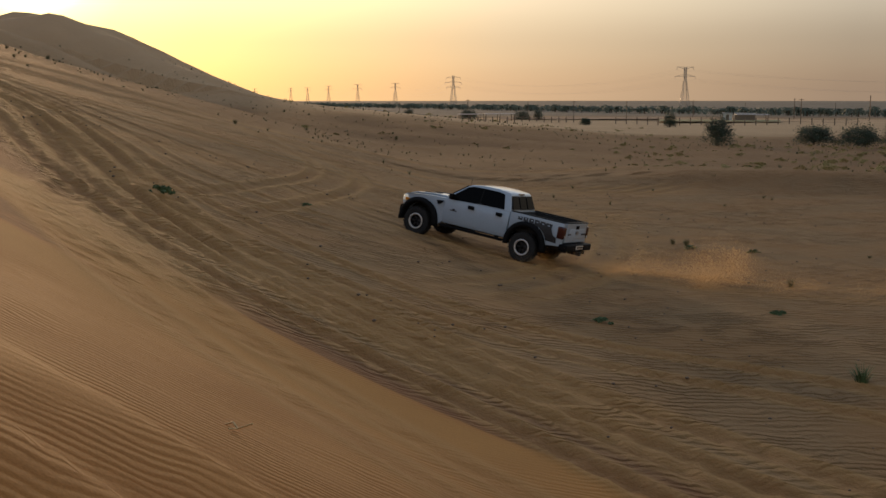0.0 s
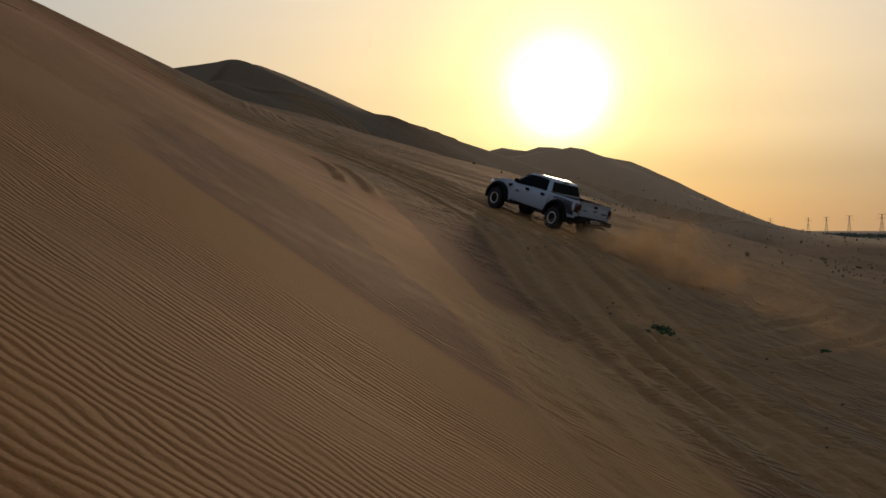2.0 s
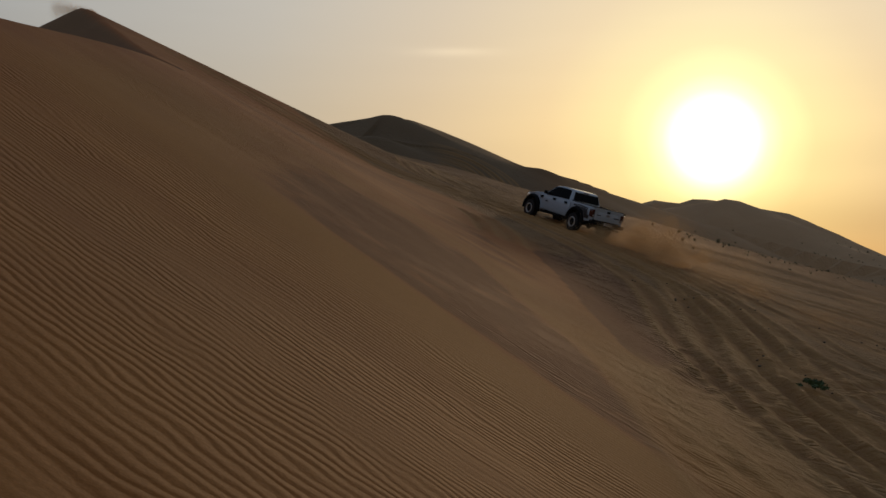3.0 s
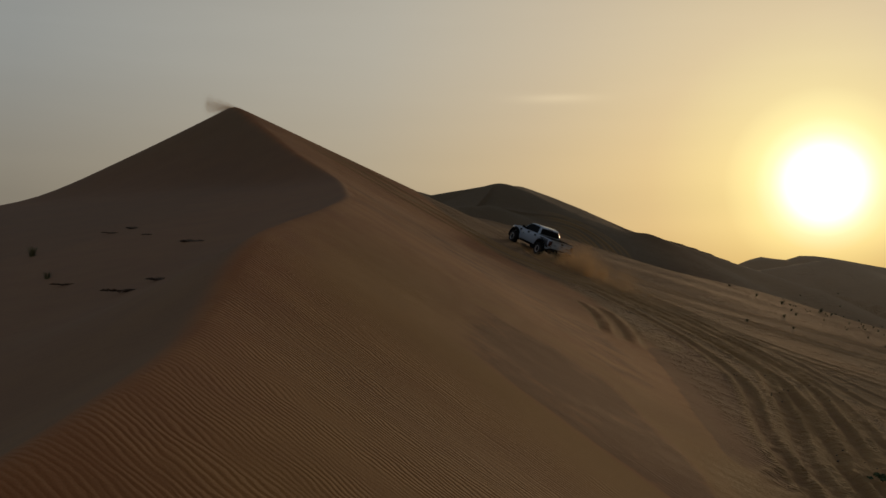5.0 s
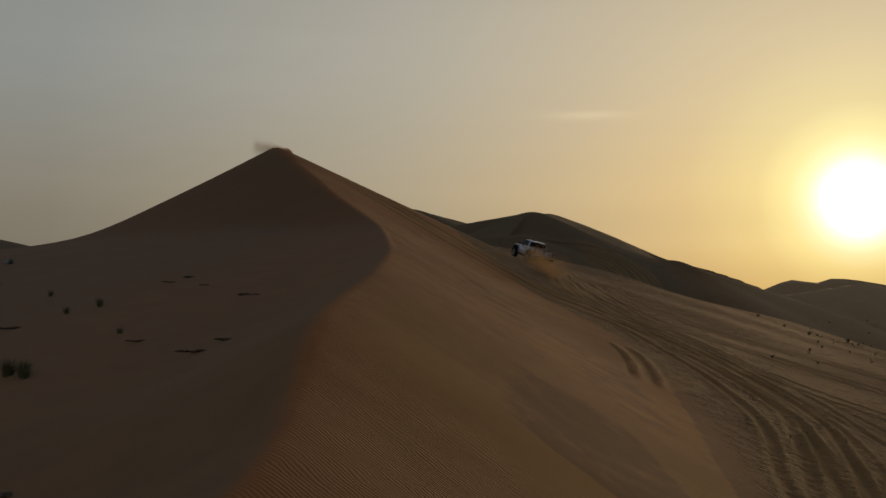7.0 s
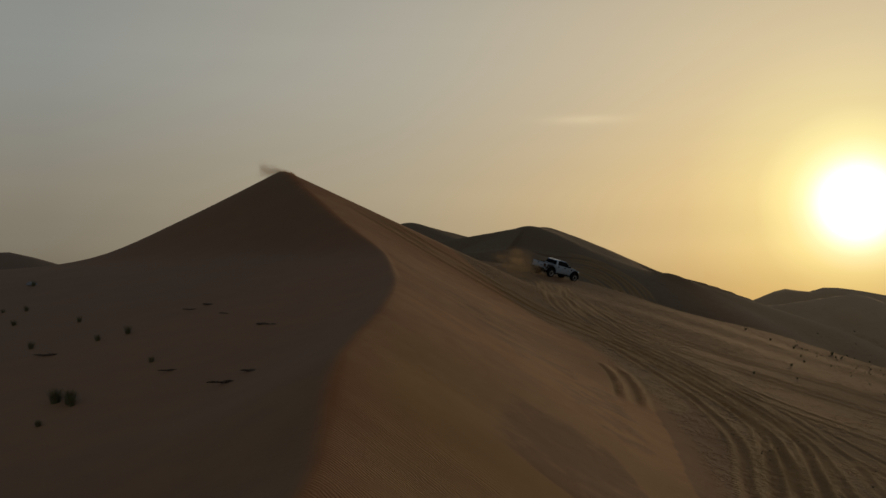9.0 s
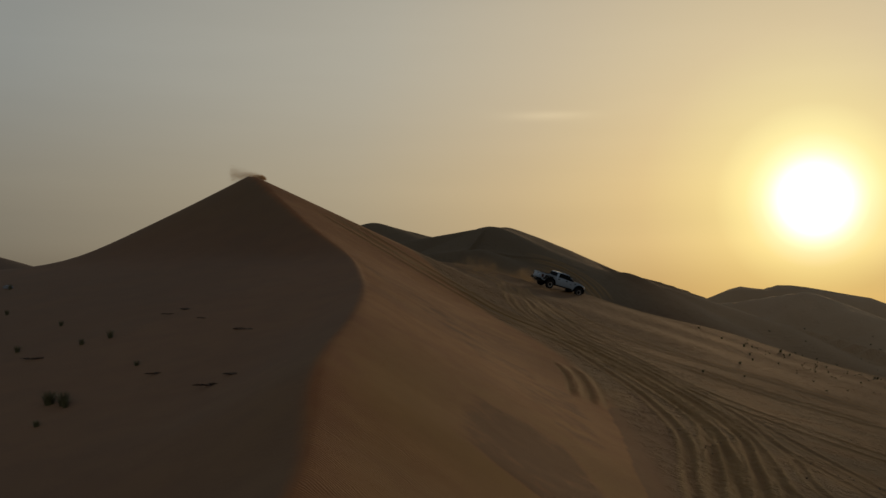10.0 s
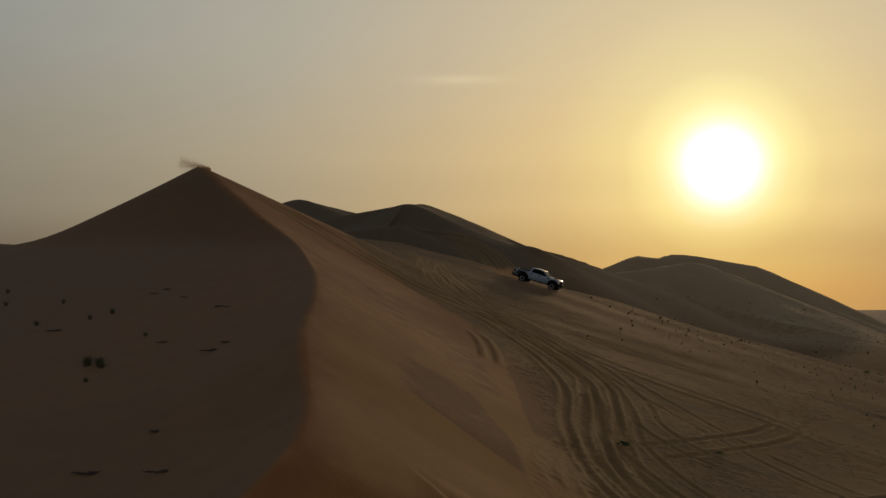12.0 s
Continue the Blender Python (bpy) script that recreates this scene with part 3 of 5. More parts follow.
    # lee and far dunes get the plain's greyer tone, as painted shade and haze
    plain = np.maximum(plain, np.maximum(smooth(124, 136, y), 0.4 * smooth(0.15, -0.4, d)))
    calm = np.where(d < 0, 0.12, 1.0) * (1 - 0.55 * smooth(50, 110, np.hypot(x, y)))
    calm *= 1 - 0.8 * smooth(4.0, 1.0, lo - y) * smooth(-1.0, 0.2, lo - y) * smooth(0.5, 3.0, d) * smooth(0.2, -0.5, d - edge)
    flat = 0.56 * x + 0.83 * y
    # mask of the far dunes whose colour carries haze
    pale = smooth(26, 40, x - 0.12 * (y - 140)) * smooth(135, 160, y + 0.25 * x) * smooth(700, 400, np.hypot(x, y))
    # the painted shade is deepest on the lee's steep upper face
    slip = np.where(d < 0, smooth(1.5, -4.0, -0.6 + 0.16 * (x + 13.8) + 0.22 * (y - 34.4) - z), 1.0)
    # the open sand turns darker with distance from the near ruts
    slope_tone = smooth(36, 80, np.hypot(x - 10, y - 15)) * plain * (1 - pale)
    # colour mask for haze over the far eastern plain
    far_haze = smooth(500, 900, np.hypot(x, y)) * smooth(0, 300, x)
    # shade and haze tone: the second dune, and everything behind the crest
    for name, v in (("flat", flat), ("slope_tone", slope_tone), ("slip", slip), ("pale", pale), ("shade_haze", np.maximum(smooth(124, 136, y) * smooth(700, 300, y) * smooth(34, 22, x), 0.75 * smooth(0.15, -0.4, d))), ("gold", gold), ("bank", np.maximum(bank, 0.8 * fan)), ("calm", calm), ("far_haze", far_haze), ("phase", phase), ("churn", churn), ("streak", streak), ("plain", plain)):
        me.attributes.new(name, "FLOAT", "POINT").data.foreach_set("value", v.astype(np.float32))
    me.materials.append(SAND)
    return tagged(new("ground", me), "wind-rippled tan desert sand rising into dunes with wheel ruts", "sand", kind="structure")


make_ground()
# ---- the pickup truck ----------------------------------------------------
def part(name, bm, mat, parent, label="", soft=False, bevel=0.0, at=None):
    """One mesh object under a thing or under a part of it."""
    bmesh.ops.recalc_face_normals(bm, faces=bm.faces)
    me = bpy.data.meshes.new(name)
    bm.to_mesh(me)
    bm.free()
    me.materials.append(mat)
    if soft:
        me.polygons.foreach_set("use_smooth", np.ones(len(me.polygons), bool))
    ob = new(name, me)
    ob.parent = parent
    if at is not None:
        ob.matrix_basis = at
    if bevel:
        mod = ob.modifiers.new("edges", "BEVEL")
        mod.width, mod.segments, mod.limit_method, mod.angle_limit = bevel, 3, "ANGLE", radians(35)
        mod.harden_normals = False
        me.polygons.foreach_set("use_smooth", np.ones(len(me.polygons), bool))
    return tagged(ob, label) if label else ob


def block(x0, x1, y0, y1, z0, z1, bm=None):
    bm = bm or bmesh.new()
    bmesh.ops.create_cube(bm, size=1, matrix=Matrix.Translation(((x0 + x1) / 2, (y0 + y1) / 2, (z0 + z1) / 2)) @ Matrix.Diagonal((x1 - x0, y1 - y0, z1 - z0, 1)))
    return bm


def prism(outline, y0, y1, bm=None):
    """A side view, as (x, z) corners, drawn out from y0 to y1."""
    bm = bm or bmesh.new()
    a = [bm.verts.new((x, y0, z)) for x, z in outline]
    b = [bm.verts.new((x, y1, z)) for x, z in outline]
    bm.faces.new(a), bm.faces.new(b[::-1])
    for i in range(len(a)):
        j = (i + 1) % len(a)
        bm.faces.new((a[i], b[i], b[j], a[j]))
    return bm


def tube(points, r, bm=None, n=8):
    bm = bm or bmesh.new()
    for p, q in zip(points, points[1:]):
        p, q = Vector(p), Vector(q)
        m = Matrix.Translation((p + q) / 2) @ (q - p).to_track_quat("Z", "Y").to_matrix().to_4x4()
        bmesh.ops.create_cone(bm, segments=n, radius1=r, radius2=r, depth=(q - p).length + r * 0.4, cap_ends=True, matrix=m)
    return bm


def lathe(profile, n=36, bm=None):
    """A profile of (radius, y) turned round the y axis."""
    bm = bm or bmesh.new()
    rings = []
    for k in range(n):
        a = 2 * math.pi * k / n
        rings.append([bm.verts.new((r * math.cos(a), y, r * math.sin(a))) for r, y in profile])
    for k in range(n):
        p, q = rings[k], rings[(k + 1) % n]
        for i in range(len(profile) - 1):
            bm.faces.new((p[i], p[i + 1], q[i + 1], q[i]))
    bmesh.ops.remove_doubles(bm, verts=bm.verts, dist=1e-4)
    return bm


def arc(cx, cz, r, a0, a1, n):
    return [(cx + r * math.cos(radians(a0 + (a1 - a0) * i / n)), cz + r * math.sin(radians(a0 + (a1 - a0) * i / n))) for i in range(n + 1)]


AXLE, TRACK, TYRE = 1.845, 0.93, 0.44
WIDE = 0.97


def shoulder(z):
    """Half the body's width at a height: fullest at the doors' middle, tucked in above and below."""
    if z > 1.36:
        return 0.915 - (z - 1.36) * 0.36
    return WIDE - 0.05 * max(0, (z - 1.0) / 0.36) ** 2 - 0.04 * max(0, (0.85 - z) / 0.25)


def tuck(bm):
    for v in bm.verts:
        v.co.y *= shoulder(v.co.z) / WIDE
    return bm


def side_panel(corners, s, proud=0.006, thick=0.012):
    """A thin sheet that lies on the body's flank, from (x, z) corners, on the side s."""
    bm = bmesh.new()
    a = [bm.verts.new((x, s * (shoulder(z) + proud), z)) for x, z in corners]
    b = [bm.verts.new((x, s * (shoulder(z) + proud - thick), z)) for x, z in corners]
    bm.faces.new(a), bm.faces.new(b[::-1])
    for i in range(len(a)):
        j = (i + 1) % len(a)
        bm.faces.new((a[i], b[i], b[j], a[j]))
    return bm


def make_wheel(truck, x, s):
    hub = Matrix.Translation((x, s * TRACK, TYRE))
    wheel = new("wheel")
    wheel.parent, wheel.matrix_basis = truck, hub
    tyre = lathe([(0.235, -0.13), (0.29, -0.15), (0.37, -0.155), (0.415, -0.145), (0.43, -0.12), (0.43, 0.12), (0.415, 0.145), (0.37, 0.155), (0.29, 0.15), (0.235, 0.13), (0.225, 0.0)], 40)
    f = list(tyre.verts)
    tyre.faces.new  # rings closed by the lathe
    for k in range(36):
        a = 2 * math.pi * k / 36
        for y in (-0.095, 0.095):
            m = Matrix.Rotation(-a, 4, "Y") @ Matrix.Translation((0.432, y + (0.02 if k % 2 else -0.02), 0)) @ Matrix.Diagonal((0.026, 0.085, 0.048, 1))
            bmesh.ops.create_cube(tyre, size=1, matrix=m)
    part("tyre", tyre, RUBBER, wheel, "chunky black off-road tyre")
    ring = lathe([(0.225, s * 0.125), (0.248, s * 0.158), (0.243, s * 0.168), (0.208, s * 0.168), (0.198, s * 0.15), (0.198, s * 0.10), (0.225, s * 0.125)], 36)
    part("rim_ring", ring, RIM, wheel, "pale bead-lock wheel ring", soft=True)
    disc = lathe([(0.0, s * 0.085), (0.05, s * 0.095), (0.07, s * 0.075), (0.20, s * 0.055), (0.225, s * 0.03), (0.225, s * -0.12), (0.2, s * -0.12), (0.0, s * -0.1)], 30)
    part("rim", disc, HUB, wheel, "dark alloy rim", soft=True)
    for k in range(6):
        a = 2 * math.pi * k / 6
        sp = bmesh.new()
        m = Matrix.Rotation(-a, 4, "Y") @ Matrix.Translation((0.13, s * 0.085, 0)) @ Matrix.Diagonal((0.15, 0.05, 0.06, 1))
        bmesh.ops.create_cube(sp, size=1, matrix=m)
        part("spoke", sp, HUB, wheel, bevel=0.008)
    cap = lathe([(0.0, s * 0.12), (0.035, s * 0.115), (0.04, s * 0.09)], 16)
    part("hub_cap", cap, BLACK, wheel, soft=True)
    return wheel


def make_truck():
    truck = tagged(new("pickup_truck"), "white crew-cab off-road pickup truck with black flares, driving on sand", "truck")
    ar = 0.56                                    # radius of the wheel openings
    front = arc(AXLE, 0.5, ar, -12, 192, 18)
    rear = arc(-AXLE, 0.52, ar, -12, 192, 18)
    # nose: fenders and bonnet in one shell, open under the wheel arches
    nose = prism([(1.02, 0.6)] + front[::-1] + [(2.46, 0.78), (2.55, 0.95), (2.54, 1.12), (2.46, 1.2), (2.2, 1.255), (1.6, 1.31), (1.02, 1.34)], -WIDE, WIDE)
    for v in tuck(nose).verts:
        if v.co.x > 2.2:
            v.co.y *= 1 - 0.12 * (v.co.x - 2.2) / 0.36
        v.co.y *= 1 - 0.03 * max(0, v.co.z - 1.1) / 0.2
    body = part("front_fenders", nose, PAINT, truck, "white front fenders and nose", bevel=0.045)
    hood = bmesh.new()
    prism([(1.06, 1.335), (1.6, 1.318), (2.2, 1.27), (2.44, 1.205), (2.44, 1.225), (2.2, 1.305), (1.6, 1.372), (1.06, 1.385)], -0.62, 0.62, hood)
    bonnet = part("bonnet", hood, PAINT, truck, bevel=0.02)
    for s in (1, -1):
        vent = prism([(1.5, 1.375), (2.05, 1.327), (2.05, 1.342), (1.55, 1.39)], s * 0.22, s * 0.46)
        part("bonnet_vent", vent, BLACK, bonnet, "black bonnet vent")
    # cab: doors below, glasshouse above
    cab = prism([(-1.2, 0.58), (1.02, 0.58), (1.02, 1.36), (-1.2, 1.36)], -WIDE, WIDE)
    bmesh.ops.subdivide_edges(cab, edges=[e for e in cab.edges if abs(e.verts[0].co.z - e.verts[1].co.z) > 0.3], cuts=4)
    part("cab_lower", tuck(cab), PAINT, truck, "white cab sides", bevel=0.02)
    top = prism([(-1.22, 1.35), (1.04, 1.35), (0.98, 1.4), (0.42, 1.83), (0.28, 1.9), (-0.1, 1.945), (-0.6, 1.95), (-0.95, 1.915), (-1.04, 1.88)], -WIDE, WIDE)
    roof = part("cab_roof", tuck(top), PAINT, truck, "white cab roof and pillars", bevel=0.05)
    for s in (1, -1):
        # doors, windows, handles
        fd = part("front_door", side_panel([(-0.12, 0.66), (0.98, 0.66), (0.98, 1.0), (0.98, 1.34), (-0.12, 1.34), (-0.12, 1.0)], s, 0.008), PAINT, truck, bevel=0.006)
        rd = part("rear_door", side_panel([(-1.0, 0.66), (-0.14, 0.66), (-0.14, 1.0), (-0.14, 1.34), (-1.08, 1.34), (-1.08, 1.0)], s, 0.008), PAINT, truck, bevel=0.006)
        part("front_window", side_panel([(-0.12, 1.38), (0.86, 1.33), (0.88, 1.42), (0.40, 1.8), (0.22, 1.855), (-0.12, 1.87)], s, 0.012), GLASS, fd, "dark tinted side window")
        part("rear_window", side_panel([(-0.99, 1.4), (-0.16, 1.385), (-0.16, 1.87), (-0.66, 1.87), (-0.85, 1.84)], s, 0.012), GLASS, rd, "dark tinted side window")
        part("door_pillar", side_panel([(-0.165, 1.385), (-0.115, 1.385), (-0.115, 1.87), (-0.165, 1.87)], s, 0.014), BLACK, rd)
        for d, x in ((fd, 0.0), (rd, -0.96)):
            part("door_handle", block(x - 0.02, x + 0.19, s * (WIDE - 0.01), s * (WIDE + 0.035), 1.17, 1.28), BLACK, d, "black door handle", bevel=0.015)
        badge = bmesh.new()
        block(0.55, 0.78, s * (WIDE + 0.004), s * (WIDE + 0.014), 1.0, 1.03, badge)
        block(0.62, 0.70, s * (WIDE + 0.004), s * (WIDE + 0.014), 1.03, 1.07, badge)
        part("door_badge", badge, DECAL, fd)
        mirror = bmesh.new()
        block(0.70, 0.82, s * 0.99, s * 1.16, 1.36, 1.53, mirror)
        block(0.74, 0.82, s * 0.9, s * 1.0, 1.36, 1.42, mirror)
        mi = part("door_mirror", mirror, BLACK, truck, "black door mirror", bevel=0.03)
        part("mirror_glass", block(0.69, 0.698, s * 1.01, s * 1.14, 1.385, 1.51), GLASS, mi)
        fv = prism([(1.06, 1.25), (1.30, 1.22), (1.24, 1.10), (1.12, 1.16)], s * (WIDE - 0.035), s * (WIDE + 0.006))
        part("fender_vent", fv, BLACK, truck, "black fender vent")
        # running board on brackets
        rb = part("running_board", block(-1.1, 1.05, s * 0.8, s * 1.0, 0.46, 0.53), BLACK, truck, "black running board", bevel=0.02)
        for x in (-0.8, 0.0, 0.8):
            part("bracket", block(x - 0.03, x + 0.03, s * 0.6, s * 0.85, 0.48, 0.6), STEEL, rb)
        # flares: a broad dark lip round each wheel opening
        for cx, cz, a0, a1 in ((AXLE, 0.5, -10, 188), (-AXLE, 0.52, -8, 188)):
            fl = bmesh.new()
            steps, grid = 22, []
            for i in range(steps + 1):
                a = radians(a0 + (a1 - a0) * i / steps)
                ca, sa = math.cos(a), math.sin(a)
                grid.append([fl.verts.new((cx + r * ca, s * y, cz + r * sa)) for r, y in ((ar - 0.02, 0.8), (ar - 0.02, 1.06), (ar + 0.015, 1.085), (ar + 0.10, 1.055), (ar + 0.135, 0.98), (ar + 0.13, 0.9))])
            for g, h in zip(grid, grid[1:]):
                for i in range(5):
                    fl.faces.new((g[i], g[i + 1], h[i + 1], h[i]))
            for g in (grid[0], grid[-1]):
                fl.faces.new(g)
            part("wheel_flare", fl, BLACK, truck, "black wheel-arch flare", soft=True)
            well = prism(arc(cx, cz, ar - 0.005, 0, 180, 14) + [(cx - ar + 0.005, cz - 0.1), (cx + ar - 0.005, cz - 0.1)], s * 0.42, s * 0.60)
            part("wheel_well", well, LINER, truck)
        # bed side, double-walled, with the wheel opening cut
        bed = prism([(-3.0, 0.72), (-2.44, 0.66)] + [(p[0], p[1]) for p in rear[::-1]] + [(-1.23, 0.6), (-1.23, 1.40), (-3.0, 1.40)], s * (WIDE - 0.15), s * WIDE)
        for v in bed.verts:
            if abs(v.co.y) > WIDE - 0.05:
                v.co.y *= shoulder(min(v.co.z, 1.3)) / WIDE
        bs = part("bed_side", bed, PAINT, truck, "white bed side with black decal", bevel=0.02)
        part("bed_rail", block(-3.0, -1.24, s * (WIDE - 0.17), s * (WIDE - 0.05), 1.395, 1.43), BLACK, bs, "black rail cap", bevel=0.012)
        # decal: dark torn-edged field with unreadable lettering, as plain bars
        dk = side_panel([(-2.84, 0.78), (-2.50, 0.80), (-2.42, 0.98), (-2.22, 1.13), (-2.0, 1.18), (-2.22, 1.27), (-2.64, 1.30), (-2.63, 1.16), (-2.70, 1.0), (-2.83, 0.93)], s, 0.004, 0.006)
        part("decal_field", dk, DECAL, bs, "black decal field")
        for i in range(6):
            x, z = -1.50 - i * 0.19, 1.235 - 0.012 * i
            bar = side_panel([(x, z - 0.01), (x - 0.155, z - 0.02), (x - 0.14, z + 0.125), (x + 0.02, z + 0.135)], s, 0.009, 0.006)
            part("decal_bar", bar, DECAL, bs)
            nick = side_panel([(x - 0.05, z + 0.05), (x - 0.11, z + 0.048), (x - 0.105, z + 0.075), (x - 0.045, z + 0.077)], s, 0.012, 0.004)
            part("decal_notch", nick, PAINT, bs)
        cap = lathe([(0.0, s * 0.0), (0.075, 0.0), (0.08, s * -0.01)], 18)
        for v in cap.verts:
            v.co += Vector((-1.36, s * (shoulder(1.16) + 0.006), 1.14))
        part("fuel_flap", cap, PAINT, bs)
        # tail lamp, wrapped round the corner, in a pale surround
        tl = part("tail_lamp", block(-3.055, -2.83, s * (WIDE - 0.17), s * (WIDE + 0.012), 0.94, 1.30), LAMP_RED, truck, "dark red tail lamp", bevel=0.03)
        part("reverse_lamp", block(-3.062, -2.98, s * (WIDE - 0.13), s * (WIDE - 0.06), 0.97, 1.04), LAMP_CLEAR, tl)
        part("lamp_surround", side_panel([(-2.83, 0.98), (-2.76, 1.02), (-2.68, 1.2), (-2.76, 1.30), (-2.84, 1.31)], s, 0.008, 0.02), PAINT, tl)
        # head lamp
        hl = part("head_lamp", prism([(2.34, 0.98), (2.555, 0.97), (2.54, 1.15), (2.39, 1.18)], s * 0.62, s * 0.885), HEAD, truck, "lit clear head lamp", bevel=0.03)
        part("marker_lamp", block(2.30, 2.45, s * 0.865, s * 0.905, 0.99, 1.08), LAMP_AMBER, hl, "amber marker lamp", bevel=0.01)
        part("tow_hook", tube([(2.5, s * 0.4, 0.62), (2.66, s * 0.4, 0.6), (2.66, s * 0.32, 0.6), (2.5, s * 0.32, 0.62)], 0.018), STEEL, truck)
    # bed: floor, bulkhead, tailgate
    part("bed_floor", block(-2.95, -1.26, -0.82, 0.82, 0.86, 0.93), LINER, truck, "black bed liner")
    part("bed_bulkhead", block(-1.30, -1.24, -0.82, 0.82, 0.9, 1.38), LINER, truck)
    for s in (1, -1):
        part("bed_wheel_hump", block(-2.3, -1.4, s * 0.58, s * 0.83, 0.92, 1.12), LINER, truck, bevel=0.05)
        part("bed_inner_wall", block(-2.95, -1.26, s * 0.80, s * 0.818, 0.92, 1.39), LINER, truck)
    tg = part("tailgate", prism([(-3.05, 0.83), (-2.97, 0.83), (-2.97, 1.42), (-3.07, 1.42), (-3.06, 1.34), (-3.045, 1.3)], -0.79, 0.79), PAINT, truck, "white tailgate", bevel=0.018)
    part("tailgate_recess", block(-3.062, -3.05, -0.62, 0.62, 0.95, 1.24), PAINT, tg, bevel=0.01)
    part("tailgate_handle", block(-3.085, -3.05, -0.09, 0.09, 1.24, 1.34), BLACK, tg, "black tailgate handle", bevel=0.01)
    oval = bmesh.new()
    bmesh.ops.create_cone(oval, segments=24, radius1=0.11, radius2=0.1, depth=0.025, cap_ends=True, matrix=Matrix.Translation((-3.07, 0, 1.13)) @ Matrix.Rotation(radians(90), 4, "Y") @ Matrix.Diagonal((0.5, 1, 1, 1)))
    part("oval_badge", oval, GREY, tg, "plain oval badge")
    part("left_badge", block(-3.068, -3.058, 0.44, 0.66, 1.06, 1.10), DECAL, tg)
    part("right_badge", block(-3.068, -3.058, -0.7, -0.38, 1.05, 1.10), DECAL, tg)
    part("tailgate_cap", block(-3.085, -2.96, -0.79, 0.79, 1.415, 1.44), BLACK, tg, bevel=0.01)
    # rear bumper with step, plate, hitch
    rbm = bmesh.new()
    block(-3.23, -2.95, -0.98, 0.98, 0.60, 0.80, rbm)
    bumper = part("rear_bumper", rbm, BLACK, truck, "black rear step bumper", bevel=0.04)
    pl = part("number_plate", block(-3.245, -3.225, -0.26, 0.26, 0.66, 0.77), WALL, bumper, "pale number plate")
    for y in (-0.17, -0.06, 0.05, 0.16):
        part("plate_bar", block(-3.25, -3.244, y - 0.035, y + 0.035, 0.69, 0.74), BLACK, pl)
    part("hitch", block(-3.3, -2.9, -0.06, 0.06, 0.47, 0.58), STEEL, bumper, bevel=0.01)
    part("exhaust_pipe", tube([(-1.6, -0.55, 0.5), (-2.6, -0.62, 0.52), (-3.1, -0.8, 0.5)], 0.05), STEEL, truck)
    # rear window, windscreen
    rw = bmesh.new()
    q = [(-1.236, 0.80, 1.45), (-1.236, -0.80, 1.45), (-1.09, -0.70, 1.83), (-1.09, 0.70, 1.83)]
    a = [rw.verts.new(v) for v in q]
    b = [rw.verts.new((v[0] + 0.05, v[1], v[2])) for v in q]
    rw.faces.new(a), rw.faces.new(b[::-1])
    for i in range(4):
        rw.faces.new((a[i], b[i], b[(i + 1) % 4], a[(i + 1) % 4]))
    glass = part("back_window", rw, GLASS, truck, "dark sliding back window")
    for y in (-0.26, 0.26):
        part("window_divider", tube([(-1.24, y, 1.46), (-1.10, y, 1.82)], 0.012), BLACK, glass)
    part("high_brake_lamp", block(-1.075, -1.03, -0.18, 0.18, 1.865, 1.9), LAMP_RED, truck)
    ws = bmesh.new()
    q = [(1.0, 0.84, 1.41), (1.0, -0.84, 1.41), (0.42, -0.72, 1.84), (0.42, 0.72, 1.84)]
    a = [ws.verts.new((v[0] + 0.015, v[1], v[2] + 0.015)) for v in q]
    b = [ws.verts.new((v[0] - 0.03, v[1], v[2] - 0.03)) for v in q]
    ws.faces.new(a), ws.faces.new(b[::-1])
    for i in range(4):
        ws.faces.new((a[i], b[i], b[(i + 1) % 4], a[(i + 1) % 4]))
    wsc = part("windscreen", ws, GLASS, truck, "dark windscreen")
    for y in (0.3, -0.35):
        part("wiper", tube([(1.02, y, 1.43), (0.8, y + 0.42, 1.60)], 0.01), BLACK, wsc)
    part("antenna", tube([(1.15, -0.8, 1.3), (1.1, -0.8, 1.95)], 0.006), BLACK, truck)
    # nose: grille, bumper, skid plate
    gr = part("grille", block(2.50, 2.58, -0.62, 0.62, 0.88, 1.19), BLACK, truck, "black grille", bevel=0.02)
    for z in (0.95, 1.03, 1.11):
        part("grille_bar", block(2.57, 2.60, -0.58, 0.58, z, z + 0.025), STEEL, gr)
    fb = part("front_bumper", prism([(2.38, 0.6), (2.55, 0.54), (2.64, 0.62), (2.62, 0.82), (2.5, 0.86), (2.38, 0.8)], -0.86, 0.86), BLACK, truck, "dark front bumper", bevel=0.04)
    for s in (1, -1):
        part("fog_lamp", block(2.615, 2.65, s * 0.62, s * 0.78, 0.65, 0.75), LAMP_CLEAR, fb, bevel=0.015)
    part("skid_plate", prism([(1.9, 0.36), (2.1, 0.34), (2.58, 0.52), (2.54, 0.57)], -0.45, 0.45), STEEL, truck, "steel skid plate")
    # frame and axles
    for s in (1, -1):
        part("frame_rail", block(-3.0, 2.5, s * 0.36, s * 0.46, 0.5, 0.66), STEEL, truck)
        part("shock_absorber", tube([(-1.7, s * 0.55, 0.42), (-1.4, s * 0.5, 0.9)], 0.04), STEEL, truck)
    part("rear_axle", tube([(-AXLE, -0.8, TYRE), (-AXLE, 0.8, TYRE)], 0.05), STEEL, truck)
    dif = bmesh.new()
    bmesh.ops.create_uvsphere(dif, u_segments=14, v_segments=10, radius=0.15, matrix=Matrix.Translation((-AXLE, 0, TYRE)))
    part("differential", dif, STEEL, truck, soft=True)
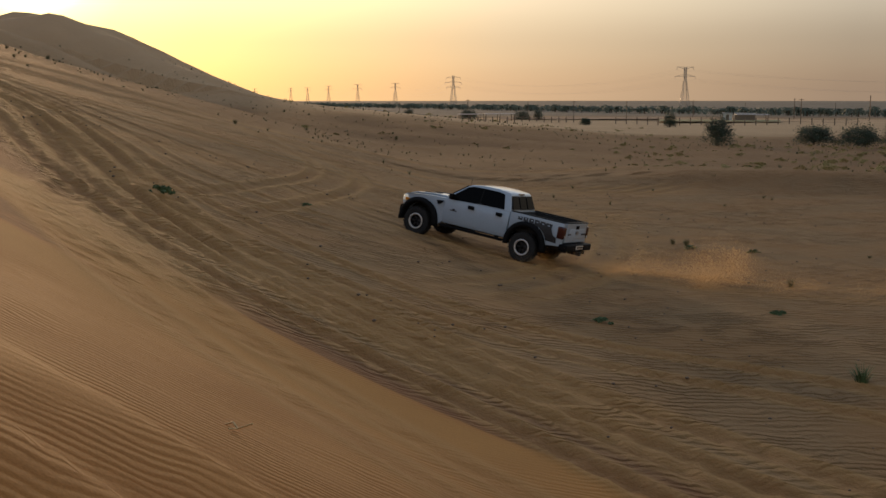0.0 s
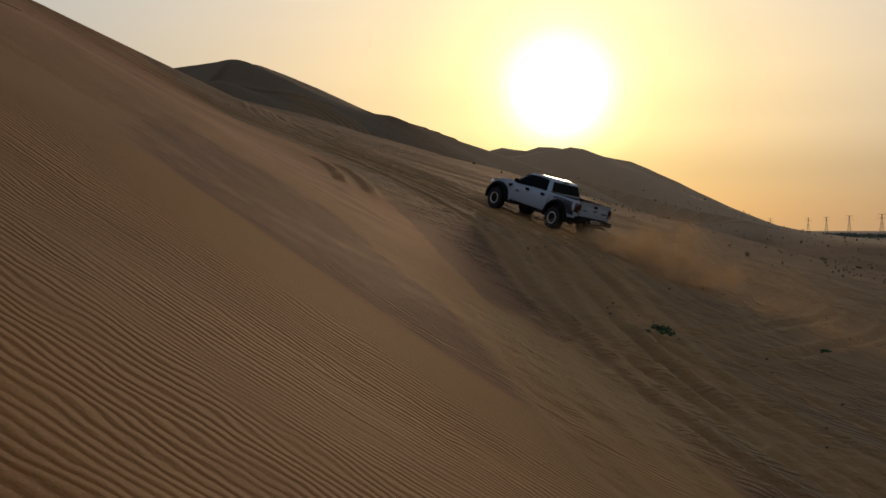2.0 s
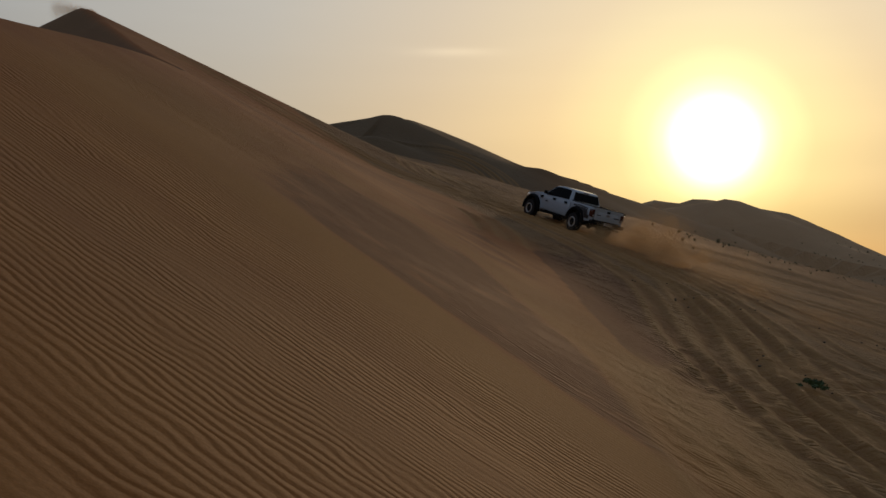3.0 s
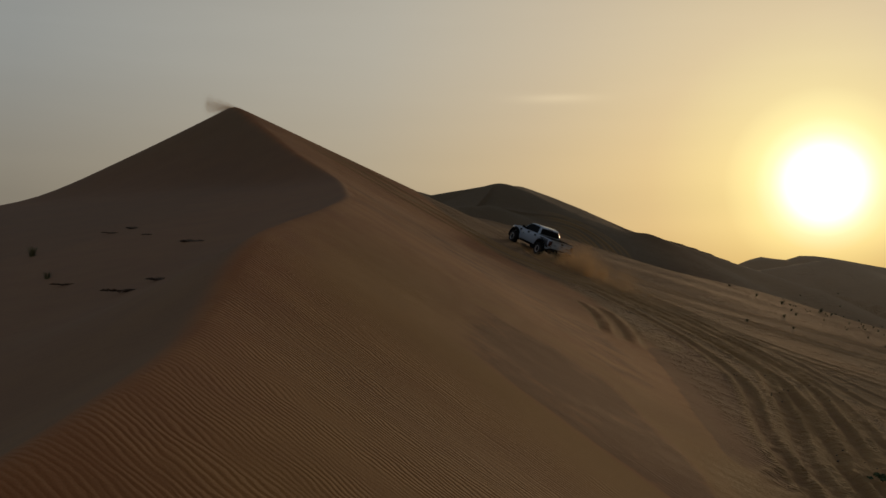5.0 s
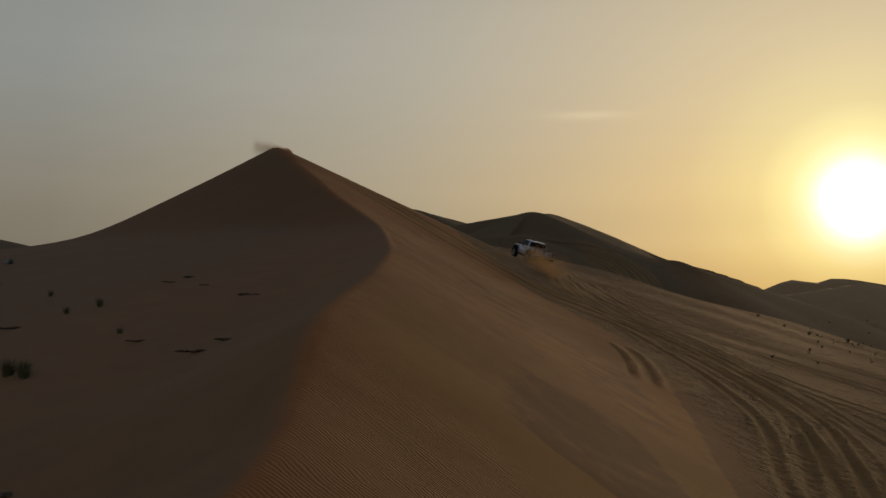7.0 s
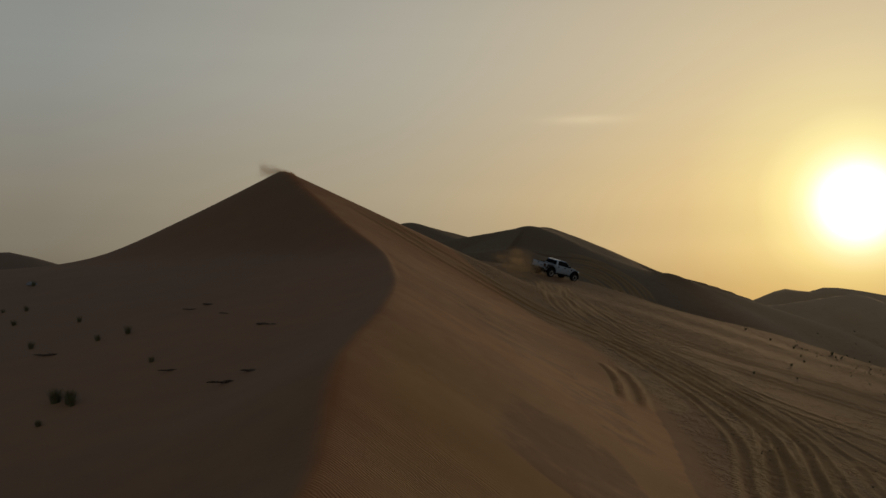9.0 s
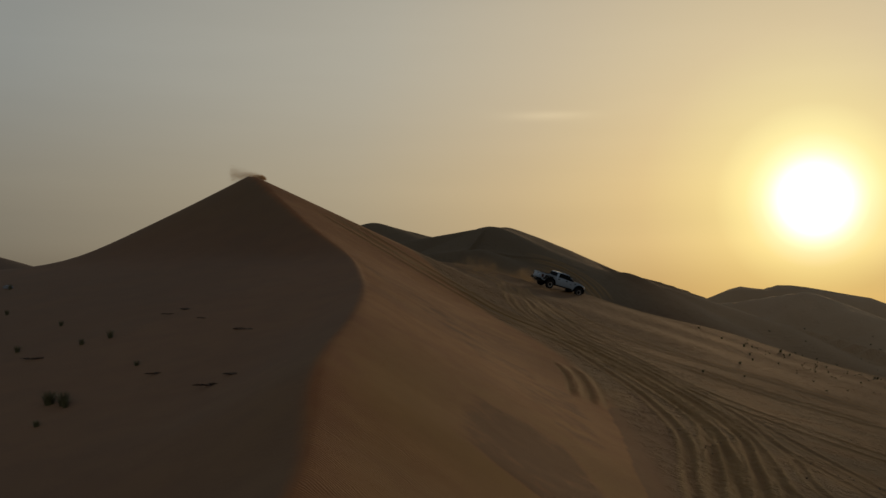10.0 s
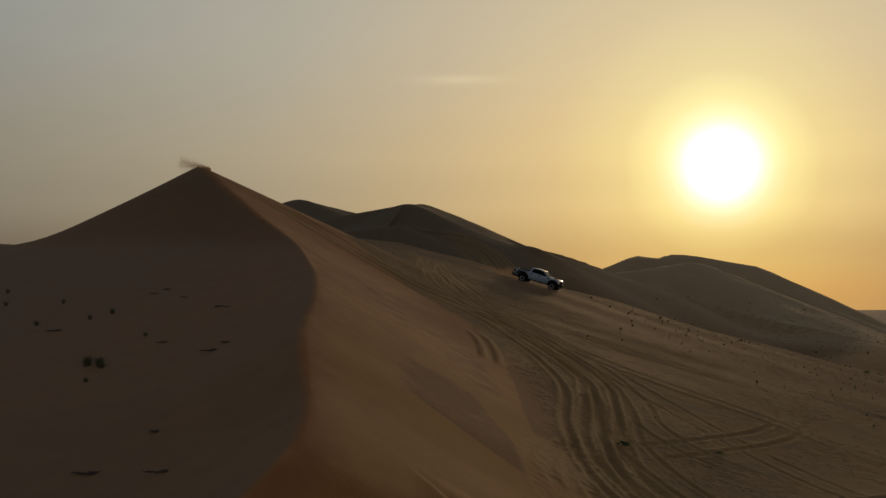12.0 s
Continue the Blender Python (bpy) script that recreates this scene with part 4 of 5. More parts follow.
    part("front_axle", tube([(AXLE, -0.8, TYRE), (AXLE, 0.8, TYRE)], 0.04), STEEL, truck)
    part("drive_shaft", tube([(-AXLE, 0, 0.48), (0.6, 0, 0.55)], 0.04), STEEL, truck)
    part("sump", block(0.5, 1.6, -0.3, 0.3, 0.42, 0.66), STEEL, truck)
    part("belly", block(-2.9, 1.0, -0.75, 0.75, 0.6, 0.7), STEEL, truck)
    part("engine_bay", block(1.0, 2.45, -0.42, 0.42, 0.6, 1.15), STEEL, truck)
    wheels = [make_wheel(truck, x, s) for x in (AXLE, -AXLE) for s in (1, -1)]
    return truck, wheels


pickup, pickup_wheels = make_truck()
DRIVE = (
    (-3, 36.5, 7, 118), (-2, 31.6, 16.2, 116), (-1, 27.5, 25.1, 114), (-0.5, 25.5, 29.7, 113.5),
    (0, 23.5, 34.3, 113.2), (0.5, 21.5, 39.7, 113.9), (1, 19.8, 45.2, 113.8), (1.5, 18.4, 50.7, 114.2), (2, 17.0, 56.4, 114.6), (2.5, 15.6, 61.7, 114.4), (3, 13.9, 66.4, 114.6), (3.5, 12.4, 71.0, 115.5),
    (4.5, 9.2, 80.8, 116.5), (5.5, 6.95, 89.4, 113.5), (6, 6.4, 94.3, 113.5), (6.5, 6.3, 100.1, 110.5), (7, 6.4, 105.0, 105.5), (7.6, 6.1, 111.5, 99), (8.2, 7.4, 117.6, 77), (8.8, 9.6, 120.2, 48),
    (9, 10.4, 119.8, 43), (9.5, 12.6, 118.6, 36), (10, 14.7, 116.2, 26), (10.5, 16.7, 114.6, 15), (11, 18.4, 112.6, 3), (11.5, 20.2, 111.1, -11.5), (12, 22.1, 110.1, -27))


def along_drive(t):
    ts = [r[0] for r in DRIVE]
    return tuple(float(spline(np.array([t]), ts, [r[i] for r in DRIVE])[0]) for i in (1, 2, 3))


def stand(x, y, yaw, sink=0.04, t=0.0):
    """The pose of the truck with its four wheels on the sand."""
    c, s = math.cos(radians(yaw)), math.sin(radians(yaw))
    h = {(a, b): float(land(x + a * AXLE * c - b * TRACK * s, y + a * AXLE * s + b * TRACK * c)) for a in (1, -1) for b in (1, -1)}
    rise = math.degrees(math.atan((h[1, 1] + h[1, -1] - h[-1, 1] - h[-1, -1]) / (4 * AXLE)))
    lean = math.degrees(math.atan((h[1, 1] + h[-1, 1] - h[1, -1] - h[-1, -1]) / (4 * TRACK)))
    dive = 3.5 * math.exp(-((t - 10.2) / 0.9) ** 2)          # the nose dips as it swings downhill
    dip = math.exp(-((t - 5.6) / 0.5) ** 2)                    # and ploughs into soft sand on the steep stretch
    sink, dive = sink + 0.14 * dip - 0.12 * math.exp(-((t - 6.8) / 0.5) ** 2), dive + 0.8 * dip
    return pose(x, y, sum(h.values()) / 4 - sink, lean, -rise + dive, yaw)


def drive():
    """The truck along its way, and its wheels turning with the distance."""
    times = [i / 10 for i in range(121)]
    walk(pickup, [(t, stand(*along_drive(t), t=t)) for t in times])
    frames = [i / FPS for i in range(12 * FPS + 1)]
    spots = [along_drive(t) for t in frames]
    roll = [0.0]
    for (x0, y0, _), (x1, y1, _) in zip(spots, spots[1:]):
        roll.append(roll[-1] + math.hypot(x1 - x0, y1 - y0) / TYRE)
    for wheel in pickup_wheels:
        x, y, z = wheel.matrix_basis.translation
        walk(wheel, [(t, pose(x, y, z, 0, math.degrees(a), 0)) for t, a in zip(frames, roll)])
# ---- plants --------------------------------------------------------------
def blades(n, spread, height, wide, seed, droop=0.5):
    """A bunch of narrow blades that rise from one root and bend outward."""
    rnd = random.Random(seed)
    bm = bmesh.new()
    for _ in range(n):
        a, r = rnd.uniform(0, 2 * math.pi), spread * 0.35 * math.sqrt(rnd.random())
        lean, h = rnd.uniform(0.1, 1.0) * spread, height * rnd.uniform(0.45, 1.0)
        d, q = Vector((math.cos(a), math.sin(a), 0)), Vector((-math.sin(a), math.cos(a), 0)) * wide * rnd.uniform(0.6, 1.2)
        p = [d * (r + lean * u * u) + Vector((0, 0, h * (u - droop * 0.35 * u * u) - 0.03)) for u in (0, 0.45, 0.8, 1.0)]
        w = (1.0, 0.8, 0.5, 0.08)
        v = [(bm.verts.new(c - q * k), bm.verts.new(c + q * k)) for c, k in zip(p, w)]
        for (s, t), (u, o) in zip(v, v[1:]):
            bm.faces.new((s, t, o, u))
    return bm


def leaves(n, rx, ry, rz, size, seed, base=0.0):
    """Many small leaf blades in uneven clumps that fill a rough mound."""
    rnd = random.Random(seed)
    bm = bmesh.new()
    clumps = []
    for _ in range(max(6, n // 45)):
        a, u = rnd.uniform(0, 2 * math.pi), rnd.uniform(0.15, 1.0)
        r = math.sqrt(rnd.random()) * (1.05 - 0.55 * u)
        clumps.append((rx * r * math.cos(a), ry * r * math.sin(a), base + rz * u * rnd.uniform(0.75, 1.1), rnd.uniform(0.16, 0.34)))
    for _ in range(n):
        cx, cy, cz, k = rnd.choice(clumps)
        p = Vector((cx + rnd.gauss(0, k * rx * 0.55), cy + rnd.gauss(0, k * ry * 0.55), max(0.0, cz + rnd.gauss(0, k * rz * 0.5))))
        a = Vector((rnd.gauss(0, 1), rnd.gauss(0, 1), rnd.gauss(0, 1))).normalized() * size * rnd.uniform(0.6, 1.3)
        b = a.orthogonal().normalized() * size * 0.45
        c = [bm.verts.new(v) for v in (p - a, p + b, p + a, p - b)]
        bm.faces.new(c)
    return bm


def thing(name, bm, mat, label, category, group="", kind=""):
    ob = part(name, bm, mat, None)
    return tagged(ob, label, category, group, kind)


def plant(ob, spots, rnd, lo, hi):
    """Set the model at the first spot and copies of it at the others, each on the sand, turned and sized a little differently."""
    for i, (x, y) in enumerate(spots):
        k = rnd.uniform(lo, hi)
        m = pose(x, y, float(land(x, y)) - 0.02, 0, 0, rnd.uniform(0, 360))
        if i == 0:
            ob.scale = (1, 1, 1)
            ob.matrix_basis = m
            continue
        c = copy_thing(ob, m)
        c.scale = (k, k, k * rnd.uniform(0.85, 1.15))


RND = random.Random(11)
tussocks = [thing("grass_tussock", blades(110, 0.28, 0.52, 0.009, s), BLADE, "dry grey-green grass tussock rooted in sand", "grass", "tussocks on the dunes") for s in (1, 2, 3)]
WEST = ((-19.6, 47.5), (-19.4, 53.7), (-16.3, 46.7), (-15.1, 47.3), (-11.9, 39.2), (-23.7, 56.2), (-25.0, 61.5), (-26.7, 62.4), (-13.4, 31.2), (-29.5, 75.0), (-13.1, 33.5))
EAST = ((35.5, 106.3), (36.2, 105.6), (45.5, 143.5), (29.7, 76.7), (49.5, 141.2), (45.3, 104.7), (51.3, 147.0), (62.0, 142.0), (19.3, 71.2), (22.9, 73.9), (57.7, 127.3), (41.0, 112.0), (48.0, 118.0),
        (27.5, 88.0), (24.8, 82.0), (38.0, 92.0), (53.0, 108.0), (57.0, 121.0), (32.0, 66.5), (40.5, 72.0), (32.4, 33.6), (28.0, 26.0), (35.0, 28.0))
wild = []
while len(wild) < 210:
    x, y = RND.uniform(26, 112), RND.uniform(30, 165)
    if -0.8 * x + 0.6 * y > 46 or (x < 62 and y < 85 and RND.random() < 0.8) or RND.random() > 0.25 + 0.75 * min(1, x / 80):
        continue
    wild.append((x, y))
plant(tussocks[0], WEST, RND, 0.75, 1.15)
plant(tussocks[1], EAST, RND, 0.4, 0.75)
plant(tussocks[2], tuple(wild), RND, 0.3, 0.8)
big = thing("grass_tussock", blades(240, 0.44, 0.75, 0.010, 8), BLADE, "tall dense clump of dark dry grass in sand", "grass", "tussocks on the dunes")
plant(big, ((-14.0, 34.5), (-13.3, 33.9)), RND, 0.8, 1.0)
green = thing("green_tussock", blades(110, 0.34, 0.5, 0.008, 5), GREEN, "fresh green spiky grass clump on a sand hump", "grass")
plant(green, ((19.7, 18.4),), RND, 1, 1)
creeper = thing("creeping_plant", leaves(420, 0.5, 0.3, 0.16, 0.05, 3), GREEN, "low green creeping plant lying on sand", "plant", "creepers beside the tracks")
plant(creeper, ((13.1, 34.8), (19.0, 37.4), (24.0, 23.4), (19.2, 24.7), (31.9, 33.1), (33.0, 31.1)), RND, 0.5, 0.75)
mat_ = thing("dead_twig_mat", leaves(260, 0.9, 0.45, 0.07, 0.06, 9), BARK, "flat brown mat of dead twigs half buried in sand", "plant", "dead mats in the hollow")
plant(mat_, ((-7.7, 32.7), (-13.2, 51.8), (-8.3, 43.9), (-17.8, 44.9), (-11.1, 48.9), (-10.6, 36.9), (-8.6, 20.6), (-7.6, 15.4), (-10.4, 17.3), (-7.0, 33.6), (-12.4, 52.4)), RND, 0.5, 1.1)
twig = thing("dry_twig", tube([(0, 0, 0.02), (0.08, 0.03, 0.05), (0.2, 0.02, 0.03), (0.3, 0.1, 0.08)], 0.008, tube([(0.2, 0.02, 0.03), (0.26, -0.08, 0.06)], 0.006)), TWIG, "small pale dry twig on rippled sand", "twig")
plant(twig, ((4.4, 14.3),), RND, 1, 1)
litter = thing("crumpled_litter", prism([(-0.35, 0), (0.3, 0.02), (0.42, 0.16), (0.05, 0.26), (-0.3, 0.14)], -0.2, 0.2), CARD, "pale blue crumpled litter beside a tussock", "litter")
plant(litter, ((-29.9, 75.8),), RND, 1, 1)
# pebbles and dung specks on the flat
specks = bmesh.new()
for _ in range(500):
    x, y = RND.uniform(12, 46), RND.uniform(12, 52)
    r = RND.uniform(0.015, 0.05)
    bmesh.ops.create_icosphere(specks, subdivisions=1, radius=r, matrix=Matrix.Translation((x, y, float(land(x, y)) + r * 0.3)) @ Matrix.Diagonal((1, RND.uniform(0.6, 1), 0.6, 1)))
thing("pebbles", specks, BARK, "scattered small dark pebbles on flat sand", "stones", kind="stuff")
# countless small dry tufts on the far slope
tufts = bmesh.new()
for _ in range(1500):
    x, y = RND.uniform(30, 120), RND.uniform(40, 175)
    if -0.8 * x + 0.6 * y > 40 or (math.hypot(x, y) < 85 and RND.random() < 0.75):
        continue
    c, h = Vector((x, y, float(land(x, y)) - 0.03)), RND.uniform(0.12, 0.34)
    for _ in range(12):
        a = RND.uniform(0, 6.28)
        d, q = Vector((math.cos(a), math.sin(a), 0)) * h * RND.uniform(0.2, 0.8), Vector((-math.sin(a), math.cos(a), 0)) * 0.018
        tufts.faces.new([tufts.verts.new(v) for v in (c - q, c + q, c + d + Vector((0, 0, h * RND.uniform(0.5, 1))))])
thing("dry_tufts", tufts, BLADE, "countless small dry grass tufts on sand", "grass", kind="stuff")
# yellow-green scrub on the flat
scrub = [thing("scrub_bush", leaves(260, 1.1, 0.8, 0.42, 0.07, s), SCRUB, "low yellow-green desert scrub bush", "bush", "scrub on the plain") for s in (21, 22)]
spots = []
while len(spots) < 190:
    a, r = radians(RND.uniform(46, 62)), RND.uniform(78, 165)
    if RND.random() < 0.35 + 0.65 * (math.degrees(a) - 46) / 16 and (r < 135 or RND.random() < 0.4):
        spots.append((r * math.sin(a), 6 + r * math.cos(a)))
for _ in range(60):
    a, r = radians(RND.uniform(30, 50)), RND.uniform(110, 230)
    spots.append((r * math.sin(a), 6 + r * math.cos(a)))
plant(scrub[0], spots[::2], RND, 0.3, 0.75)
plant(scrub[1], spots[1::2], RND, 0.3, 0.75)


def make_tree(x, y, wide, high, seed, label):
    """A low thorn tree: forked trunk, limbs, and a crown of many small leaves that reaches almost to the ground."""
    rnd = random.Random(seed)
    tree = tagged(new("thorn_tree"), label, "tree")
    tree.matrix_basis = pose(x, y, float(land(x, y)) - 0.05)
    bm = bmesh.new()
    bmesh.ops.create_cone(bm, segments=8, radius1=0.05 * high + 0.06, radius2=0.03 * high, depth=high * 0.5, cap_ends=True, matrix=Matrix.Translation((0, 0, high * 0.25)))
    part("trunk", bm, BARK, tree)
    for _ in range(6):
        a = rnd.uniform(0, 6.28)
        tip = (0.38 * wide * math.cos(a), 0.38 * wide * math.sin(a), high * rnd.uniform(0.45, 0.85))
        part("limb", tube([(0, 0, high * 0.3), (tip[0] * 0.5, tip[1] * 0.5, high * 0.5), tip], 0.025 * high, n=6), BARK, tree)
    part("crown", leaves(6500, wide * 0.5, wide * 0.5, high, 0.012 * wide + 0.045, seed), LEAF, tree, "dense dark green leaves")
    return tree


for i, (x, y, w, h, l) in enumerate((
        (103, 90, 4.2, 2.9, "dense conical thorn tree, dark green, on scrubby sand"), (117, 87.5, 5.2, 1.9, "broad low dark thorn bush on scrubby sand"), (119, 83, 5.4, 2.1, "broad low dark thorn bush on scrubby sand"),
        (126, 82, 5.0, 1.8, "broad low dark thorn bush on scrubby sand"), (124, 76.5, 4.0, 2.2, "round dark thorn tree on scrubby sand"), (188, 172, 3.1, 2.7, "small round thorn tree beside a field"),
        (206, 132, 3.4, 2.4, "small round thorn tree beside a field"), (250, 315, 7.0, 3.0, "round thorn tree by a camel pen"), (262, 302, 6.2, 2.7, "round thorn tree by a camel pen"),
        (272, 305, 4.0, 3.2, "small upright thorn tree by a camel pen"), (345, 480, 6.5, 4.0, "round thorn tree far out on the plain"), (196, 205, 3.0, 1.5, "low thorn bush far out on the plain"))):
    make_tree(x, y, w, h, 40 + i, l)
# ---- the plain: palms, pylons, poles, sheds ------------------------------
def at_bearing(deg, r):
    return 0.2 + r * math.sin(radians(deg)), 6.1 + r * math.cos(radians(deg))


def make_palm(seed):
    rnd = random.Random(seed)
    palm = tagged(new("palm_tree"), "date palm in a plantation row, its green greyed for haze", "palm tree", "palms of the plantation")
    t = bmesh.new()
    bmesh.ops.create_cone(t, segments=7, radius1=0.3, radius2=0.22, depth=4.2, cap_ends=True, matrix=Matrix.Translation((0, 0, 2.1)))
    part("trunk", t, BARK, palm)
    bm = bmesh.new()
    for k in range(26):
        a, up = rnd.uniform(0, 6.28), rnd.uniform(-0.4, 1.0)
        d, q = Vector((math.cos(a), math.sin(a), 0)), Vector((-math.sin(a), math.cos(a), 0)) * 0.42
        p = [Vector((0, 0, 4.1)) + d * (3.2 * u) + Vector((0, 0, up * 2.6 * u - 2.4 * u * u)) for u in (0, 0.35, 0.7, 1.0)]
        v = [(bm.verts.new(c - q * w), bm.verts.new(c), bm.verts.new(c + q * w)) for c, w in zip(p, (0.2, 1.0, 0.8, 0.1))]
        for c in v:
            c[0].co.z -= 0.15
            c[2].co.z -= 0.15
        for s, e in zip(v, v[1:]):
            bm.faces.new((s[0], s[1], e[1], e[0])), bm.faces.new((s[1], s[2], e[2], e[1]))
    part("crown", bm, PALM, palm, "arching fronds, their green greyed for haze")
    return palm


def palm_rows():
    rnd = random.Random(5)
    models = [make_palm(s) for s in (1, 2, 3)]
    (x0, y0), (x1, y1) = at_bearing(63, 690), at_bearing(28.5, 1950)
    n = 285
    for i in range(n):
        u = (i / n) ** 1.35
        x, y = x0 + (x1 - x0) * u + rnd.uniform(-6, 26), y0 + (y1 - y0) * u + rnd.uniform(-6, 10)
        k = rnd.uniform(0.8, 1.35)
        m = pose(x, y, float(land(x, y)) - 0.3, 0, 0, rnd.uniform(0, 360))
        if i < 3:
            models[i].matrix_basis = m
        else:
            copy_thing(models[i % 3], m).scale = (k, k, k * rnd.uniform(0.85, 1.15))
    # undergrowth and farther palms behind the front row
    back = bmesh.new()
    for i in range(900):
        u = rnd.random()
        x, y = x0 + (x1 - x0) * u + rnd.uniform(10, 120), y0 + (y1 - y0) * u + rnd.uniform(0, 60)
        z, r, h = float(land(x, y)), rnd.uniform(1.5, 3.5), rnd.uniform(2.5, 5.5)
        for _ in range(9):
            a = Vector((rnd.gauss(0, 1), rnd.gauss(0, 1), rnd.gauss(0, 0.7))).normalized() * rnd.uniform(0.8, 1.6)
            b = a.orthogonal().normalized() * 0.9
            c = Vector((x + rnd.gauss(0, r * 0.6), y + rnd.gauss(0, r * 0.6), z + h * rnd.uniform(0.1, 1.0)))
            back.faces.new([back.verts.new(v) for v in (c - a, c + b, c + a, c - b)])
    thing("plantation_undergrowth", back, PALM, "hazy green mass of palms and undergrowth", "trees", kind="stuff")


def make_pylon(double):
    """A lattice tower: four battered legs, bracing, crossarms with insulators."""
    py = tagged(new("power_pylon"), "pale lattice power pylon with " + ("three wide crossarms" if double else "two crossarms"), "pylon", "pylons of the power line")
    H, foot, waist, th = 50.0, 5.4, 1.3, 0.22

    def half(z):
        return foot + (waist - foot) * min(1, z / 36) if z < 36 else waist

    for sx in (1, -1):
        for sy in (1, -1):
            part("leg", tube([(sx * half(z), sy * half(z), z) for z in (0, 18, 36, H)], th, n=5), GALV, py)
    levels = (0, 8, 15, 21, 26, 31, 36, 40, 44, H)
    for face in range(4):
        bm = bmesh.new()
        for a, b in zip(levels, levels[1:]):
            p, q = half(a), half(b)
            for s in (1, -1):
                tube([(s * p, p, a), (-s * q, q, b)], th * 0.55, bm, 4)
            tube([(-q, q, b), (q, q, b)], th * 0.5, bm, 4)
        bmesh.ops.rotate(bm, verts=bm.verts, cent=(0, 0, 0), matrix=Matrix.Rotation(face * math.pi / 2, 3, "Z"))
        part("bracing", bm, GALV, py)
    for z, w in (((30, 12.5), (38, 14.5), (46, 12.5)) if double else ((38.5, 13), (H, 10.5))):
        bm = bmesh.new()
        for s in (1, -1):
            for y in (-waist, waist):
                tube([(s * waist, y, z), (s * w, 0, z + 0.3)], th * 0.7, bm, 4)
                tube([(s * waist, y, z + 2.6 if z < H else z - 2.4), (s * w, 0, z + 0.3)], th * 0.6, bm, 4)
        arm = part("crossarm", bm, GALV, py)
        for s in (1, -1):
            part("insulator", tube([(s * w, 0, z + 0.2), (s * w, 0, z - 3.2)], 0.2, n=5), WIRE, arm)
    return py


def power_line():
    spots = [(74, 1400, 0), (49.2, 1500, 0), (38.2, 2000, 1), (35.4, 3000, 0), (33.6, 3300, 0), (32.2, 3700, 0), (31.2, 4200, 0), (30.4, 4450, 0), (28.7, 4750, 0)]
    plain, double = make_pylon(False), make_pylon(True)
    base = []
    for i, (deg, r, kind) in enumerate(spots):
        x, y = at_bearing(deg, r)
        m = pose(x, y, float(land(x, y)) - 0.4, 0, 0, 20 - deg)
        base.append((x, y, m.translation.z, math.radians(20 - deg)))
        if i == 0:
            plain.matrix_basis = m
        elif kind:
            double.matrix_basis = m
        else:
            copy_thing(plain, m)
    for (x0, y0, z0, a0), (x1, y1, z1, a1) in zip(base, base[1:6]):
        for off, h in ((-13, 35), (13, 35), (-10.5, 46.5), (10.5, 46.5)):
            pts = []
            for k in range(25):
                u = k / 24
                pts.append((x0 + (x1 - x0) * u + off * math.cos(a0), y0 + (y1 - y0) * u + off * math.sin(a0), z0 + (z1 - z0) * u + h - 4 * 17 * u * (1 - u)))
            thing("power_cable", tube(pts, 0.035, n=4), WIRE, "sagging power cable between pylons", "cable", "cables of the power line")
    pole = tagged(new("utility_pole"), "thin wooden utility pole with a short crossarm", "pole", "poles along the plain")
    part("post", tube([(0, 0, -0.5), (0, 0, 8.5)], 0.16, n=6), WOOD, pole)
    part("crossarm", block(-1.1, 1.1, -0.08, 0.08, 7.9, 8.1), WOOD, pole)
    rows = [(48.4 - 4.4, 640), (46.5, 655), (49.6, 600), (54.2, 520), (54.5, 522), (57.5, 430), (38.9, 560), (41.8, 780), (35.6, 900), (52, 900), (56, 820)]
    for i, (deg, r) in enumerate(rows):
        x, y = at_bearing(deg, r)
        m = pose(x, y, float(land(x, y)), 0, 0, RND.uniform(0, 180))
        if i:
            copy_thing(pole, m)
        else:
            pole.matrix_basis = m


def field(name, deg0, deg1, r0, r1, mat, label):
    """A flat field on the plain, a hand higher than the sand round it."""
    bm = bmesh.new()
    n, k = 24, 5
    v = [[bm.verts.new((*at_bearing(deg0 + (deg1 - deg0) * i / n, r0 + (r1 - r0) * j / k + 4 * math.sin(i * 1.7 + j)), 0)) for j in range(k + 1)] for i in range(n + 1)]
    for row in v:
        for w in row:
            w.co.z = float(land(w.co.x, w.co.y)) + 0.35
    for a, b in zip(v, v[1:]):
        for j in range(k):
            bm.faces.new((a[j], a[j + 1], b[j + 1], b[j]))
    return thing(name, bm, mat, label, "field", kind="structure")


def make_shed(deg, r, w, d, h, wall, label, turn=0):
    shed = tagged(new("shed"), label, "shed")
    x, y = at_bearing(deg, r)
    shed.matrix_basis = pose(x, y, float(land(x, y)) + 0.05, 0, 0, -deg + turn)
    for y0 in (-d / 2, d / 2 - 0.15):
        part("wall", block(-w / 2, w / 2, y0, y0 + 0.15, -0.5, h), wall, shed)
    for x0 in (-w / 2, w / 2 - 0.15):
        part("wall", block(x0, x0 + 0.15, -d / 2 + 0.15, d / 2 - 0.15, -0.5, h), wall, shed)
    part("roof", prism([(-w / 2 - 0.25, h), (w / 2 + 0.25, h), (w / 2 + 0.25, h + 0.14), (-w / 2 - 0.25, h + 0.3)], -d / 2 - 0.25, d / 2 + 0.25), ROOF, shed, "grey sheet roof")
    part("door", block(-0.45, 0.45, -d / 2 - 0.05, -d / 2 - 0.004, -0.4, min(2.0, h - 0.2)), WOOD, shed)
    return shed


